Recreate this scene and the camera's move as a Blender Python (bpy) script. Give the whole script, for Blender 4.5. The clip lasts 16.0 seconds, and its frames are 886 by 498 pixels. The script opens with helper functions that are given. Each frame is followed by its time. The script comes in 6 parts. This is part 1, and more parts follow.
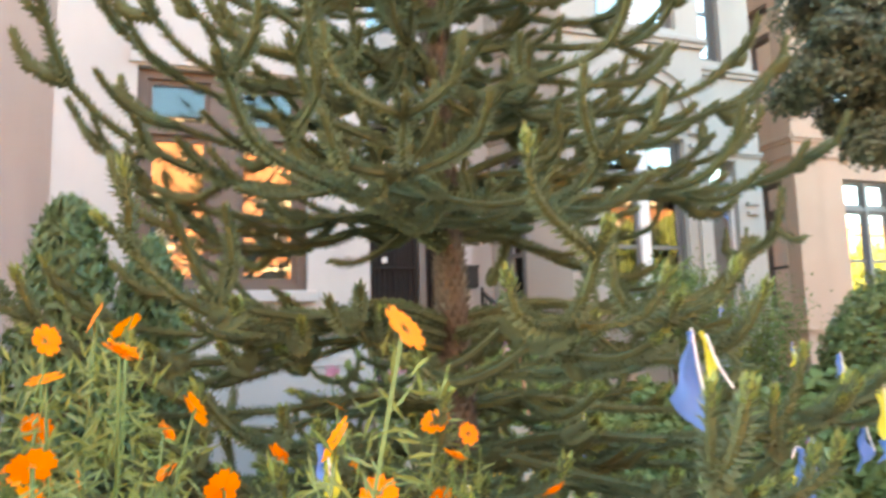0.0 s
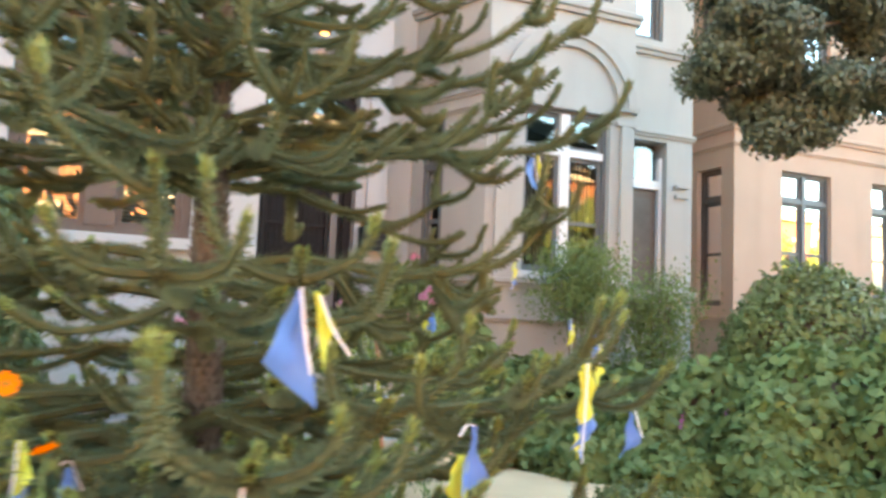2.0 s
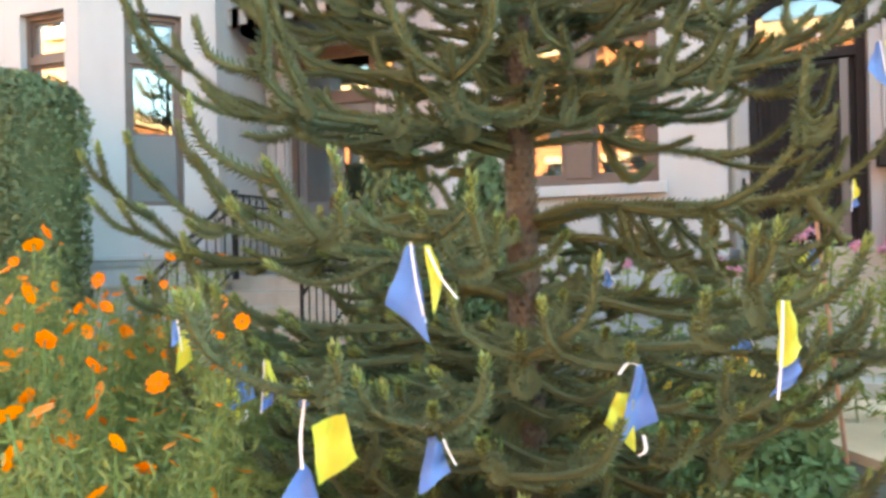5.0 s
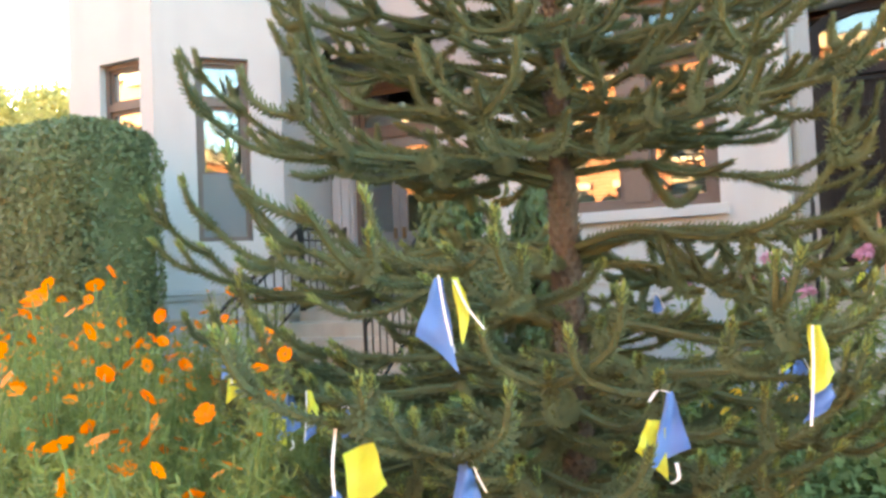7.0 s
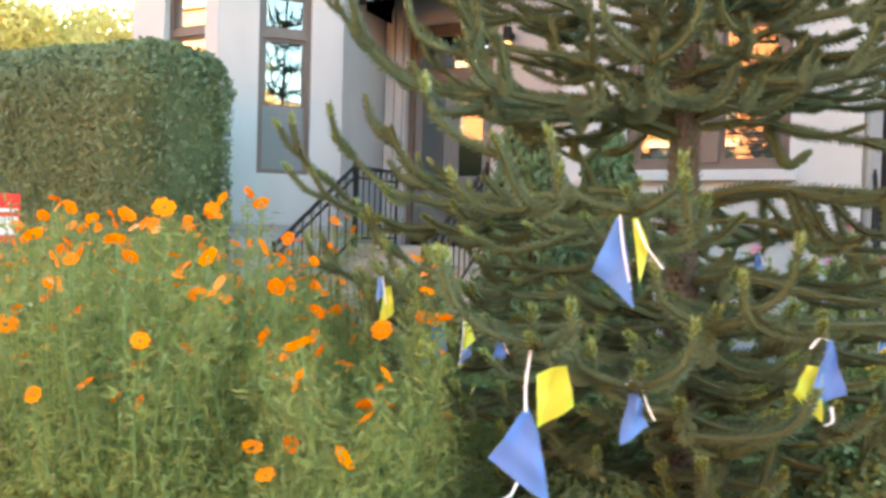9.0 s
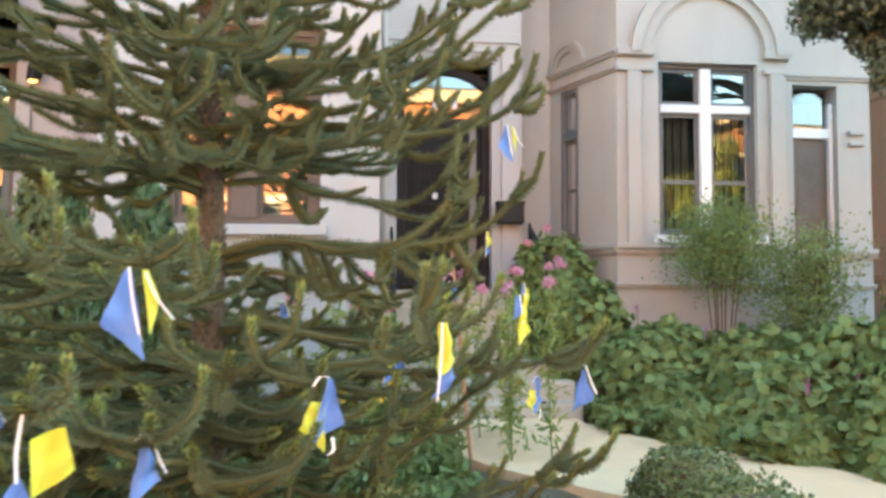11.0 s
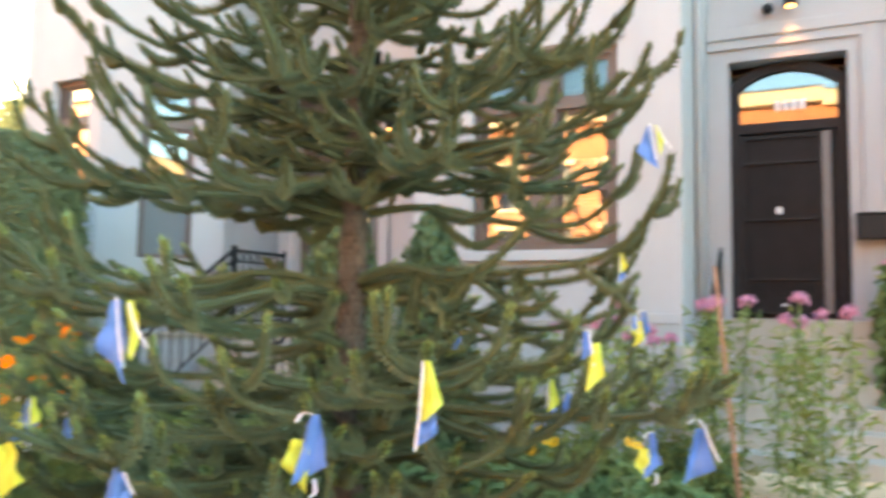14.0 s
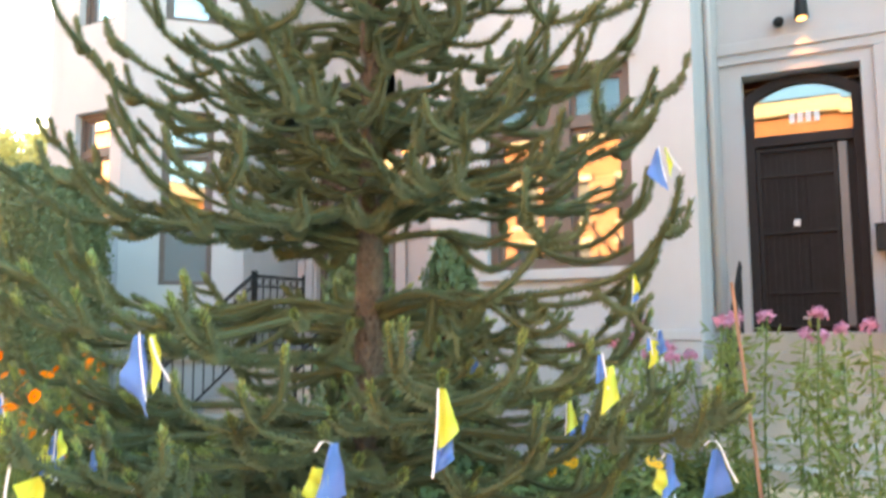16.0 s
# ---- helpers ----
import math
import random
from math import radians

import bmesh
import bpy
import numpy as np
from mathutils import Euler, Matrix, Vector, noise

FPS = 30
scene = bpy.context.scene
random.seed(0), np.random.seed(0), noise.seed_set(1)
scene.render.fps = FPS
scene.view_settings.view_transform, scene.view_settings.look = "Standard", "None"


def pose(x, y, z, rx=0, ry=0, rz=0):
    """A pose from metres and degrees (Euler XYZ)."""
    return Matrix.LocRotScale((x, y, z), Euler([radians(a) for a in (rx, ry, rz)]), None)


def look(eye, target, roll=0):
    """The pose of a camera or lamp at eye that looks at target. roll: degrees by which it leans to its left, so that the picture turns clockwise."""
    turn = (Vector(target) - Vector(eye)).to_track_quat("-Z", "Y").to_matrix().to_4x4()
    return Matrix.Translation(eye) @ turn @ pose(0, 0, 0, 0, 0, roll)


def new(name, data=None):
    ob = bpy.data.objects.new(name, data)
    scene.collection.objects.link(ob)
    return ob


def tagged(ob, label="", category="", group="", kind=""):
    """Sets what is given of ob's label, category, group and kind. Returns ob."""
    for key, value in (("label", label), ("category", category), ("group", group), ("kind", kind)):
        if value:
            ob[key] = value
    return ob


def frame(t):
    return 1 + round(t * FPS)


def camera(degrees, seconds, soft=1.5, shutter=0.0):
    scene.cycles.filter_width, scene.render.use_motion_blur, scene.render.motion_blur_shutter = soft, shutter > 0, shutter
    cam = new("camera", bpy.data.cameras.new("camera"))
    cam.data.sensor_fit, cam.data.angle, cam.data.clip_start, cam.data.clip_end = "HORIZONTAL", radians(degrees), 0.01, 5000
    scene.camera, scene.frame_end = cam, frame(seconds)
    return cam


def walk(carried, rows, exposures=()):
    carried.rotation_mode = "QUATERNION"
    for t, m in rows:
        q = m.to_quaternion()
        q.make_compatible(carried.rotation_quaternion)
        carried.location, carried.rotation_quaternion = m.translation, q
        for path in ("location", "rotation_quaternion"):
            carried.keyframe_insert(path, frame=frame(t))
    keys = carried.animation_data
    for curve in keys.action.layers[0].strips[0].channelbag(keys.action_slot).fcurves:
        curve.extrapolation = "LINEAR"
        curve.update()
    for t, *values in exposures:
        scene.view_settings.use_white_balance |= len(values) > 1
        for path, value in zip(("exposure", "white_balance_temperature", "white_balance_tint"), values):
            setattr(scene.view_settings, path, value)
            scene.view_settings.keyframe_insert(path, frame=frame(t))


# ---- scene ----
cam = camera(59.0, 16.0, soft=3.0, shutter=0.5)
PATH = [
    (0, (1.012, -0.132, 2.005), (1.699, 1.727, 2.274), -1.6),
    (0.5, (0.984, -0.266, 2.011), (1.773, 1.542, 2.342), -3.7),
    (1, (1.191, -0.394, 2.0), (1.86, 1.453, 2.379), -3.3),
    (1.5, (1.455, -0.39, 1.946), (2.07, 1.494, 2.218), -1.2),
    (2, (1.837, -0.27, 1.991), (2.582, 1.576, 2.176), 2.4),
    (2.5, (2.215, -0.264, 2.019), (2.621, 1.684, 2.222), -0.2),
    (3, (2.528, -0.2, 2.007), (2.654, 1.78, 2.263), 1.1),
    (3.5, (2.811, -0.166, 2.019), (2.63, 1.804, 2.313), 0.5),
    (4, (2.972, -0.283, 2.018), (2.463, 1.647, 2.139), -2.0),
    (4.5, (2.97, -0.39, 2.014), (2.398, 1.525, 2.057), -1.9),
    (5, (2.945, -0.455, 2.03), (2.261, 1.424, 2.034), -1.1),
    (7.5, (3.092, -0.485, 2.04), (2.214, 1.31, 2.127), -1.7),
    (8, (3.05, -0.583, 2.034), (2.247, 1.248, 2.083), 3.3),
    (8.5, (2.913, -0.758, 2.014), (2.122, 1.078, 1.997), 4.6),
    (9, (2.706, -0.77, 2.001), (1.823, 1.024, 1.949), 1.6),
    (9.5, (2.563, -0.83, 2.019), (2.184, 1.134, 2.028), 4.6),
    (10, (2.531, -0.921, 1.999), (2.64, 1.071, 1.858), 3.1),
    (10.2, (2.567, -0.924, 1.999), (2.732, 1.069, 1.967), 1.4),
    (12.3, (3.436, -0.472, 1.982), (3.585, 1.517, 2.126), -1.6),
    (12.5, (3.541, -0.434, 2.007), (3.632, 1.56, 2.121), -1.4),
    (13, (3.735, -0.344, 2.002), (3.725, 1.653, 2.107), 2.5),
    (13.5, (3.906, -0.279, 2.017), (3.545, 1.683, 2.15), 4.4),
    (14, (4.05, -0.288, 2.031), (3.192, 1.512, 2.186), 0.9),
    (14.5, (4.081, -0.328, 2.041), (3.023, 1.366, 2.147), 1.6),
    (15, (4.074, -0.334, 2.045), (2.945, 1.315, 2.113), 1.0),
    (15.5, (4.081, -0.315, 2.045), (3.086, 1.417, 2.132), 0.5),
    (16, (4.088, -0.321, 2.059), (3.188, 1.454, 2.26), -0.4),
]
EXPOSURES = ((0.0, 4.36, 8550, 5), (16.0, 4.36, 8550, 5))
walk(cam, [(t, look(eye, target, roll)) for t, eye, target, roll in PATH], exposures=EXPOSURES)

# ---- light ----
SUN_AZ = radians(-62.0)      # left of straight ahead
SUN_EL = radians(8.0)
to_sun = Vector((math.sin(SUN_AZ) * math.cos(SUN_EL), math.cos(SUN_AZ) * math.cos(SUN_EL), math.sin(SUN_EL)))
world = bpy.data.worlds.new("evening_sky")
world.use_nodes = True
scene.world = world
wn = world.node_tree
sky = wn.nodes.new("ShaderNodeTexSky")
sky.sky_type = "NISHITA"
sky.sun_disc = False
sky.sun_elevation = SUN_EL
sky.sun_rotation = SUN_AZ
sky.air_density, sky.dust_density, sky.ozone_density = 1.0, 0.5, 2.5
wn.links.new(sky.outputs["Color"], wn.nodes["Background"].inputs["Color"])
wn.nodes["Background"].inputs["Strength"].default_value = 0.15
sun_data = bpy.data.lights.new("sun", "SUN")
sun_data.energy = 5.0
sun_data.angle = radians(0.6)
sun_data.color = (1.0, 0.72, 0.45)
sun = new("sun", sun_data)
sun.matrix_world = look(to_sun * 60, (0, 0, 0))

# ---- materials ----


def material(name, colour, rough=0.7, metal=0.0, vary=0.15, scale=6.0, grain=60.0, bump=0.2, dist=0.01,
             random_tint=0.0, stain=0.0, transl=0.0, island=0.0, spec=0.5):
    m = bpy.data.materials.new(name)
    m.use_nodes = True
    nt = m.node_tree
    bsdf = nt.nodes["Principled BSDF"]
    bsdf.inputs["Roughness"].default_value = rough
    bsdf.inputs["Metallic"].default_value = metal
    bsdf.inputs["Specular IOR Level"].default_value = spec
    co = nt.nodes.new("ShaderNodeTexCoord")
    n1 = nt.nodes.new("ShaderNodeTexNoise")
    n1.inputs["Scale"].default_value = scale
    n1.inputs["Detail"].default_value = 5
    n2 = nt.nodes.new("ShaderNodeTexNoise")
    n2.inputs["Scale"].default_value = grain
    n2.inputs["Detail"].default_value = 3
    for n in (n1, n2):
        nt.links.new(co.outputs["Object"], n.inputs["Vector"])
    add = nt.nodes.new("ShaderNodeMath")
    add.operation = "MULTIPLY_ADD"
    nt.links.new(n2.outputs["Fac"], add.inputs[0])
    add.inputs[1].default_value = 0.5
    nt.links.new(n1.outputs["Fac"], add.inputs[2])
    src = add.outputs[0]
    for on, socket in ((random_tint, "obj"), (island, "isl")):
        if on:
            info = nt.nodes.new("ShaderNodeObjectInfo" if socket == "obj" else "ShaderNodeNewGeometry")
            mix = nt.nodes.new("ShaderNodeMath")
            mix.operation = "MULTIPLY_ADD"
            nt.links.new(info.outputs["Random" if socket == "obj" else "Random Per Island"], mix.inputs[0])
            mix.inputs[1].default_value = on
            nt.links.new(src, mix.inputs[2])
            src = mix.outputs[0]
    ramp = nt.nodes.new("ShaderNodeMapRange")
    mid = 0.75 + (random_tint + island) / 2
    half = 0.35 + (random_tint + island) / 2
    ramp.inputs["From Min"].default_value = mid - half
    ramp.inputs["From Max"].default_value = mid + half
    ramp.inputs["To Min"].default_value = 1 - vary
    ramp.inputs["To Max"].default_value = 1 + vary
    nt.links.new(src, ramp.inputs["Value"])
    mul = nt.nodes.new("ShaderNodeVectorMath")
    mul.operation = "SCALE"
    mul.inputs[0].default_value = colour
    nt.links.new(ramp.outputs["Result"], mul.inputs["Scale"])
    out = mul.outputs["Vector"]
    if stain:
        st = nt.nodes.new("ShaderNodeTexNoise")
        st.inputs["Scale"].default_value = 1.3
        st.inputs["Detail"].default_value = 8
        mp = nt.nodes.new("ShaderNodeMapping")
        mp.inputs["Scale"].default_value = (1.6, 1.6, 0.25)
        nt.links.new(co.outputs["Object"], mp.inputs["Vector"])
        nt.links.new(mp.outputs["Vector"], st.inputs["Vector"])
        sm = nt.nodes.new("ShaderNodeMapRange")
        sm.inputs["From Min"].default_value = 0.5
        sm.inputs["From Max"].default_value = 0.75
        sm.inputs["To Min"].default_value = 1.0
        sm.inputs["To Max"].default_value = 1.0 - stain
        nt.links.new(st.outputs["Fac"], sm.inputs["Value"])
        m2 = nt.nodes.new("ShaderNodeVectorMath")
        m2.operation = "SCALE"
        nt.links.new(out, m2.inputs[0])
        nt.links.new(sm.outputs["Result"], m2.inputs["Scale"])
        out = m2.outputs["Vector"]
    nt.links.new(out, bsdf.inputs["Base Color"])
    if bump:
        bp = nt.nodes.new("ShaderNodeBump")
        bp.inputs["Strength"].default_value = bump
        bp.inputs["Distance"].default_value = dist
        nt.links.new(add.outputs[0], bp.inputs["Height"])
        nt.links.new(bp.outputs["Normal"], bsdf.inputs["Normal"])
    if transl:
        tr = nt.nodes.new("ShaderNodeBsdfTranslucent")
        nt.links.new(out, tr.inputs["Color"])
        mx = nt.nodes.new("ShaderNodeMixShader")
        mx.inputs["Fac"].default_value = transl
        nt.links.new(bsdf.outputs["BSDF"], mx.inputs[1])
        nt.links.new(tr.outputs["BSDF"], mx.inputs[2])
        nt.links.new(mx.outputs["Shader"], nt.nodes["Material Output"].inputs["Surface"])
    return m


def glass_material(name, gloss=0.3, rough=0.01):
    m = bpy.data.materials.new(name)
    m.use_nodes = True
    nt = m.node_tree
    nt.nodes.remove(nt.nodes["Principled BSDF"])
    tr = nt.nodes.new("ShaderNodeBsdfTransparent")
    tr.inputs["Color"].default_value = (0.75, 0.8, 0.8, 1)
    gl = nt.nodes.new("ShaderNodeBsdfGlossy")
    gl.inputs["Roughness"].default_value = rough
    co = nt.nodes.new("ShaderNodeTexCoord")
    nz = nt.nodes.new("ShaderNodeTexNoise")
    nz.inputs["Scale"].default_value = 1.6
    nz.inputs["Detail"].default_value = 1
    bp = nt.nodes.new("ShaderNodeBump")
    bp.inputs["Strength"].default_value = 0.04
    bp.inputs["Distance"].default_value = 0.015
    nt.links.new(co.outputs["Object"], nz.inputs["Vector"])
    nt.links.new(nz.outputs["Fac"], bp.inputs["Height"])
    nt.links.new(bp.outputs["Normal"], gl.inputs["Normal"])
    fr = nt.nodes.new("ShaderNodeFresnel")
    fr.inputs["IOR"].default_value = 1.5
    ad = nt.nodes.new("ShaderNodeMath")
    ad.operation = "ADD"
    ad.use_clamp = True
    ad.inputs[1].default_value = gloss
    nt.links.new(fr.outputs["Fac"], ad.inputs[0])
    mx = nt.nodes.new("ShaderNodeMixShader")
    nt.links.new(ad.outputs[0], mx.inputs["Fac"])
    nt.links.new(tr.outputs["BSDF"], mx.inputs[1])
    nt.links.new(gl.outputs["BSDF"], mx.inputs[2])
    nt.links.new(mx.outputs["Shader"], nt.nodes["Material Output"].inputs["Surface"])
    return m


M_white = material("white_stucco", (0.345, 0.338, 0.338), 0.85, vary=0.05, scale=2.0, grain=140, bump=0.25, dist=0.004, stain=0.10)
M_grey = material("grey_painted_stone", (0.305, 0.297, 0.283), 0.8, vary=0.07, scale=1.5, grain=90, bump=0.25, dist=0.005, stain=0.12)
M_greytrim = material("grey_trim", (0.285, 0.275, 0.262), 0.75, vary=0.06, bump=0.15, dist=0.004, stain=0.1)
M_pink = material("pink_stucco", (0.40, 0.275, 0.21), 0.85, vary=0.07, scale=1.2, grain=90, bump=0.25, dist=0.004, stain=0.1)
M_whitetrim = material("white_gloss_paint", (0.58, 0.59, 0.61), 0.4, vary=0.04, bump=0.05)
M_brown = material("brown_painted_wood", (0.085, 0.06, 0.05), 0.5, vary=0.15, scale=8, bump=0.1)
M_darkframe = material("dark_grey_window_paint", (0.10, 0.105, 0.11), 0.45, vary=0.1, bump=0.05)
M_black = material("black_painted_iron", (0.020, 0.020, 0.021), 0.55, vary=0.2, bump=0.1, dist=0.002, spec=0.12)
M_door = material("black_door_paint", (0.022, 0.020, 0.021), 0.6, vary=0.2, bump=0.05, spec=0.1)
M_stone = material("worn_concrete", (0.35, 0.31, 0.255), 0.9, vary=0.15, scale=4, grain=120, bump=0.4, dist=0.006, stain=0.25)
M_path = material("buff_concrete", (0.63, 0.44, 0.27), 0.9, vary=0.08, scale=3, grain=200, bump=0.3, dist=0.004, stain=0.1)
M_pave = material("pavement_concrete", (0.36, 0.34, 0.31), 0.9, vary=0.1, scale=2, grain=120, bump=0.3, dist=0.004, stain=0.15)
M_road = material("asphalt", (0.05, 0.05, 0.052), 0.9, vary=0.2, scale=2, grain=200, bump=0.5, dist=0.006)
M_soil = material("garden_soil", (0.10, 0.08, 0.05), 0.95, vary=0.35, scale=5, grain=70, bump=0.8, dist=0.03)
M_brick = material("red_brick", (0.42, 0.17, 0.085), 0.85, vary=0.2, scale=3, grain=40, bump=0.3, stain=0.1)
M_cream = material("cream_stone_trim", (0.62, 0.5, 0.36), 0.8, vary=0.08, bump=0.1)
# dimness of the unlit rooms is put into this dark colour
M_room = material("dark_for_dim_room", (0.10, 0.09, 0.08), 0.9, vary=0.2, bump=0.0)
M_blind = material("window_blind", (0.42, 0.41, 0.39), 0.6, vary=0.05, bump=0.0)
M_curtain = material("pale_curtain", (0.30, 0.31, 0.27), 0.9, vary=0.1, bump=0.0, transl=0.2)
M_screen = bpy.data.materials.new("insect_screen")
M_screen.use_nodes = True
_n = M_screen.node_tree
_n.nodes["Principled BSDF"].inputs["Base Color"].default_value = (0.17, 0.18, 0.185, 1)
_n.nodes["Principled BSDF"].inputs["Roughness"].default_value = 0.8
_t = _n.nodes.new("ShaderNodeBsdfTransparent")
_m = _n.nodes.new("ShaderNodeMixShader")
_m.inputs["Fac"].default_value = 0.3
_n.links.new(_n.nodes["Principled BSDF"].outputs["BSDF"], _m.inputs[1])
_n.links.new(_t.outputs["BSDF"], _m.inputs[2])
_n.links.new(_m.outputs["Shader"], _n.nodes["Material Output"].inputs["Surface"])
M_glass = glass_material("window_glass", 0.2)
M_glassdim = glass_material("dim_window_glass", 0.03)
M_glassmid = glass_material("curtained_window_glass", 0.10)
M_bark = material("scaly_brown_bark", (0.098, 0.078, 0.060), 0.9, vary=0.55, scale=14, grain=60, bump=0.8, dist=0.012, island=0.6)
M_spine = material("dark_green_scale_leaves", (0.116, 0.137, 0.072), 0.75, vary=0.28, scale=2, grain=24, bump=0.0, island=0.15, spec=0.1)
M_tip = material("pale_green_new_growth", (0.18, 0.23, 0.065), 0.5, vary=0.3, scale=8, bump=0.0, island=0.3)
M_hedge = material("clipped_hedge_leaves", (0.112, 0.150, 0.066), 0.6, vary=0.45, scale=1.4, bump=0.0, island=0.4, transl=0.2)
M_cedar = material("cedar_sprays", (0.095, 0.140, 0.052), 0.6, vary=0.4, scale=4, bump=0.0, island=0.4, transl=0.2)
M_vine = material("broad_vine_leaves", (0.132, 0.185, 0.066), 0.65, spec=0.25, vary=0.4, scale=2, bump=0.0, island=0.45, transl=0.25)
M_light = material("light_green_leaves", (0.185, 0.228, 0.062), 0.5, vary=0.35, scale=3, bump=0.0, island=0.4, transl=0.3)
M_box = material("boxwood_leaves", (0.122, 0.162, 0.056), 0.5, vary=0.4, scale=5, bump=0.0, island=0.4, transl=0.2)
M_dark = material("dark_tree_leaves", (0.075, 0.088, 0.052), 0.55, vary=0.5, scale=2, bump=0.0, island=0.4, transl=0.15)
# yellow glow of the low sun is put into this leaf colour
M_gold = material("sun_glow_tinted_leaves", (0.47, 0.44, 0.16), 0.5, vary=0.35, scale=1, bump=0.0, island=0.4, transl=0.5)
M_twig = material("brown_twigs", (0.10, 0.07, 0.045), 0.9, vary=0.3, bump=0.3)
M_stem = material("green_stems", (0.10, 0.15, 0.04), 0.6, vary=0.3, bump=0.0)
M_orange = material("orange_petals", (0.95, 0.215, 0.0), 0.5, vary=0.12, scale=9, bump=0.0, random_tint=0.3, transl=0.3, spec=0.15)
M_yellowfl = material("yellow_petals", (0.80, 0.42, 0.015), 0.5, vary=0.1, bump=0.0, transl=0.2)
M_pinkfl = material("pink_petals", (0.55, 0.22, 0.32), 0.5, vary=0.25, scale=20, bump=0.0, transl=0.3, island=0.4)
M_redfl = material("red_petals", (0.62, 0.03, 0.02), 0.5, vary=0.15, bump=0.0, transl=0.2, island=0.3)
M_whitefl = material("white_petals", (0.75, 0.74, 0.66), 0.5, vary=0.08, bump=0.0, transl=0.2)
M_purple = material("purple_flowers", (0.30, 0.09, 0.27), 0.5, vary=0.2, bump=0.0)
M_blue = material("blue_nylon", (0.115, 0.25, 0.62), 0.55, vary=0.08, scale=12, grain=300, bump=0.1, dist=0.003, transl=0.35)
M_yellow = material("yellow_nylon", (0.66, 0.68, 0.09), 0.55, vary=0.06, scale=12, grain=300, bump=0.1, dist=0.003, transl=0.35)
M_tape = material("white_cotton_tape", (0.8, 0.8, 0.82), 0.8, vary=0.05, bump=0.1, transl=0.2)
M_brass = material("brass_lamp", (0.12, 0.09, 0.05), 0.4, metal=0.8, vary=0.2, bump=0.05)


def glow(name, colour, strength):
    m = bpy.data.materials.new(name)
    m.use_nodes = True
    b = m.node_tree.nodes["Principled BSDF"]
    b.inputs["Emission Color"].default_value = (*colour, 1)
    b.inputs["Emission Strength"].default_value = strength
    b.inputs["Base Color"].default_value = (0.8, 0.7, 0.5, 1)
    return m


M_bulb = glow("lamp_bulb", (1.0, 0.42, 0.12), 0.35)

# ---- mesh helpers ----


def mesh_object(name, verts, faces, mat, parent=None, label="", smooth=False):
    me = bpy.data.meshes.new(name)
    me.from_pydata([tuple(v) for v in verts], [], [tuple(f) for f in faces])
    me.materials.append(mat)
    if smooth:
        me.polygons.foreach_set("use_smooth", [True] * len(me.polygons))
    ob = new(name, me)
    if parent is not None:
        ob.parent = parent
    if label:
        ob["label"] = label
    return ob


def part(name, bm, mat, parent=None, label="", smooth=False):
    me = bpy.data.meshes.new(name)
    bm.normal_update()
    bm.to_mesh(me)
    bm.free()
    me.materials.append(mat)
    if smooth:
        me.polygons.foreach_set("use_smooth", [True] * len(me.polygons))
    ob = new(name, me)
    if parent is not None:
        ob.parent = parent
    if label:
        ob["label"] = label
    return ob


def empty(name, at=(0, 0, 0), rz=0.0):
    ob = new(name)
    ob.matrix_world = pose(*at, 0, 0, rz)
    return ob


def box(bm, x0, x1, y0, y1, z0, z1, bevel=0.0, m=None):
    t = Matrix.Translation(((x0 + x1) / 2, (y0 + y1) / 2, (z0 + z1) / 2)) @ Matrix.Diagonal((abs(x1 - x0), abs(y1 - y0), abs(z1 - z0), 1))
    if m is not None:
        t = m @ t
    g = bmesh.ops.create_cube(bm, size=1, matrix=t)
    if bevel:
        edges = {e for v in g["verts"] for e in v.link_edges}
        bmesh.ops.bevel(bm, geom=list(edges), offset=bevel, segments=2, affect="EDGES", profile=0.6)


def boxpart(name, b, mat, parent=None, label="", bevel=0.0):
    bm = bmesh.new()
    box(bm, *b, bevel=bevel)
    return part(name, bm, mat, parent, label)


def face_frame(p0, p1):
    """Wall frame: u from p0 to p1, v outwards (to the right of that way), z up."""
    d = Vector((p1[0] - p0[0], p1[1] - p0[1], 0)).normalized()
    v = Vector((d.y, -d.x, 0))
    m = Matrix(((d.x, v.x, 0, p0[0]), (d.y, v.y, 0, p0[1]), (0, 0, 1, 0), (0, 0, 0, 1)))
    return m, math.hypot(p1[0] - p0[0], p1[1] - p0[1])


def prism(bm, loop, v0, v1):
    """Extrude a loop of (u, z) from v0 to v1."""
    a = [bm.verts.new((u, v0, z)) for u, z in loop]
    b = [bm.verts.new((u, v1, z)) for u, z in loop]
    n = len(loop)
    bm.faces.new(a)
    bm.faces.new(b[::-1])
    for i in range(n):
        bm.faces.new((a[(i + 1) % n], a[i], b[i], b[(i + 1) % n]))


def arc(uc, z, half, rise, n=14, flip=False):
    """Points of a segmental arch from (uc-half, z) over (uc, z+rise) to (uc+half, z)."""
    r = (half * half + rise * rise) / (2 * rise)
    a = math.asin(min(1.0, half / r)) if rise <= half else math.pi - math.asin(half / r)
    pts = []
    for i in range(n + 1):
        t = -a + 2 * a * i / n
        pts.append((uc + r * math.sin(t), z + rise - r + r * math.cos(t)))
    return pts


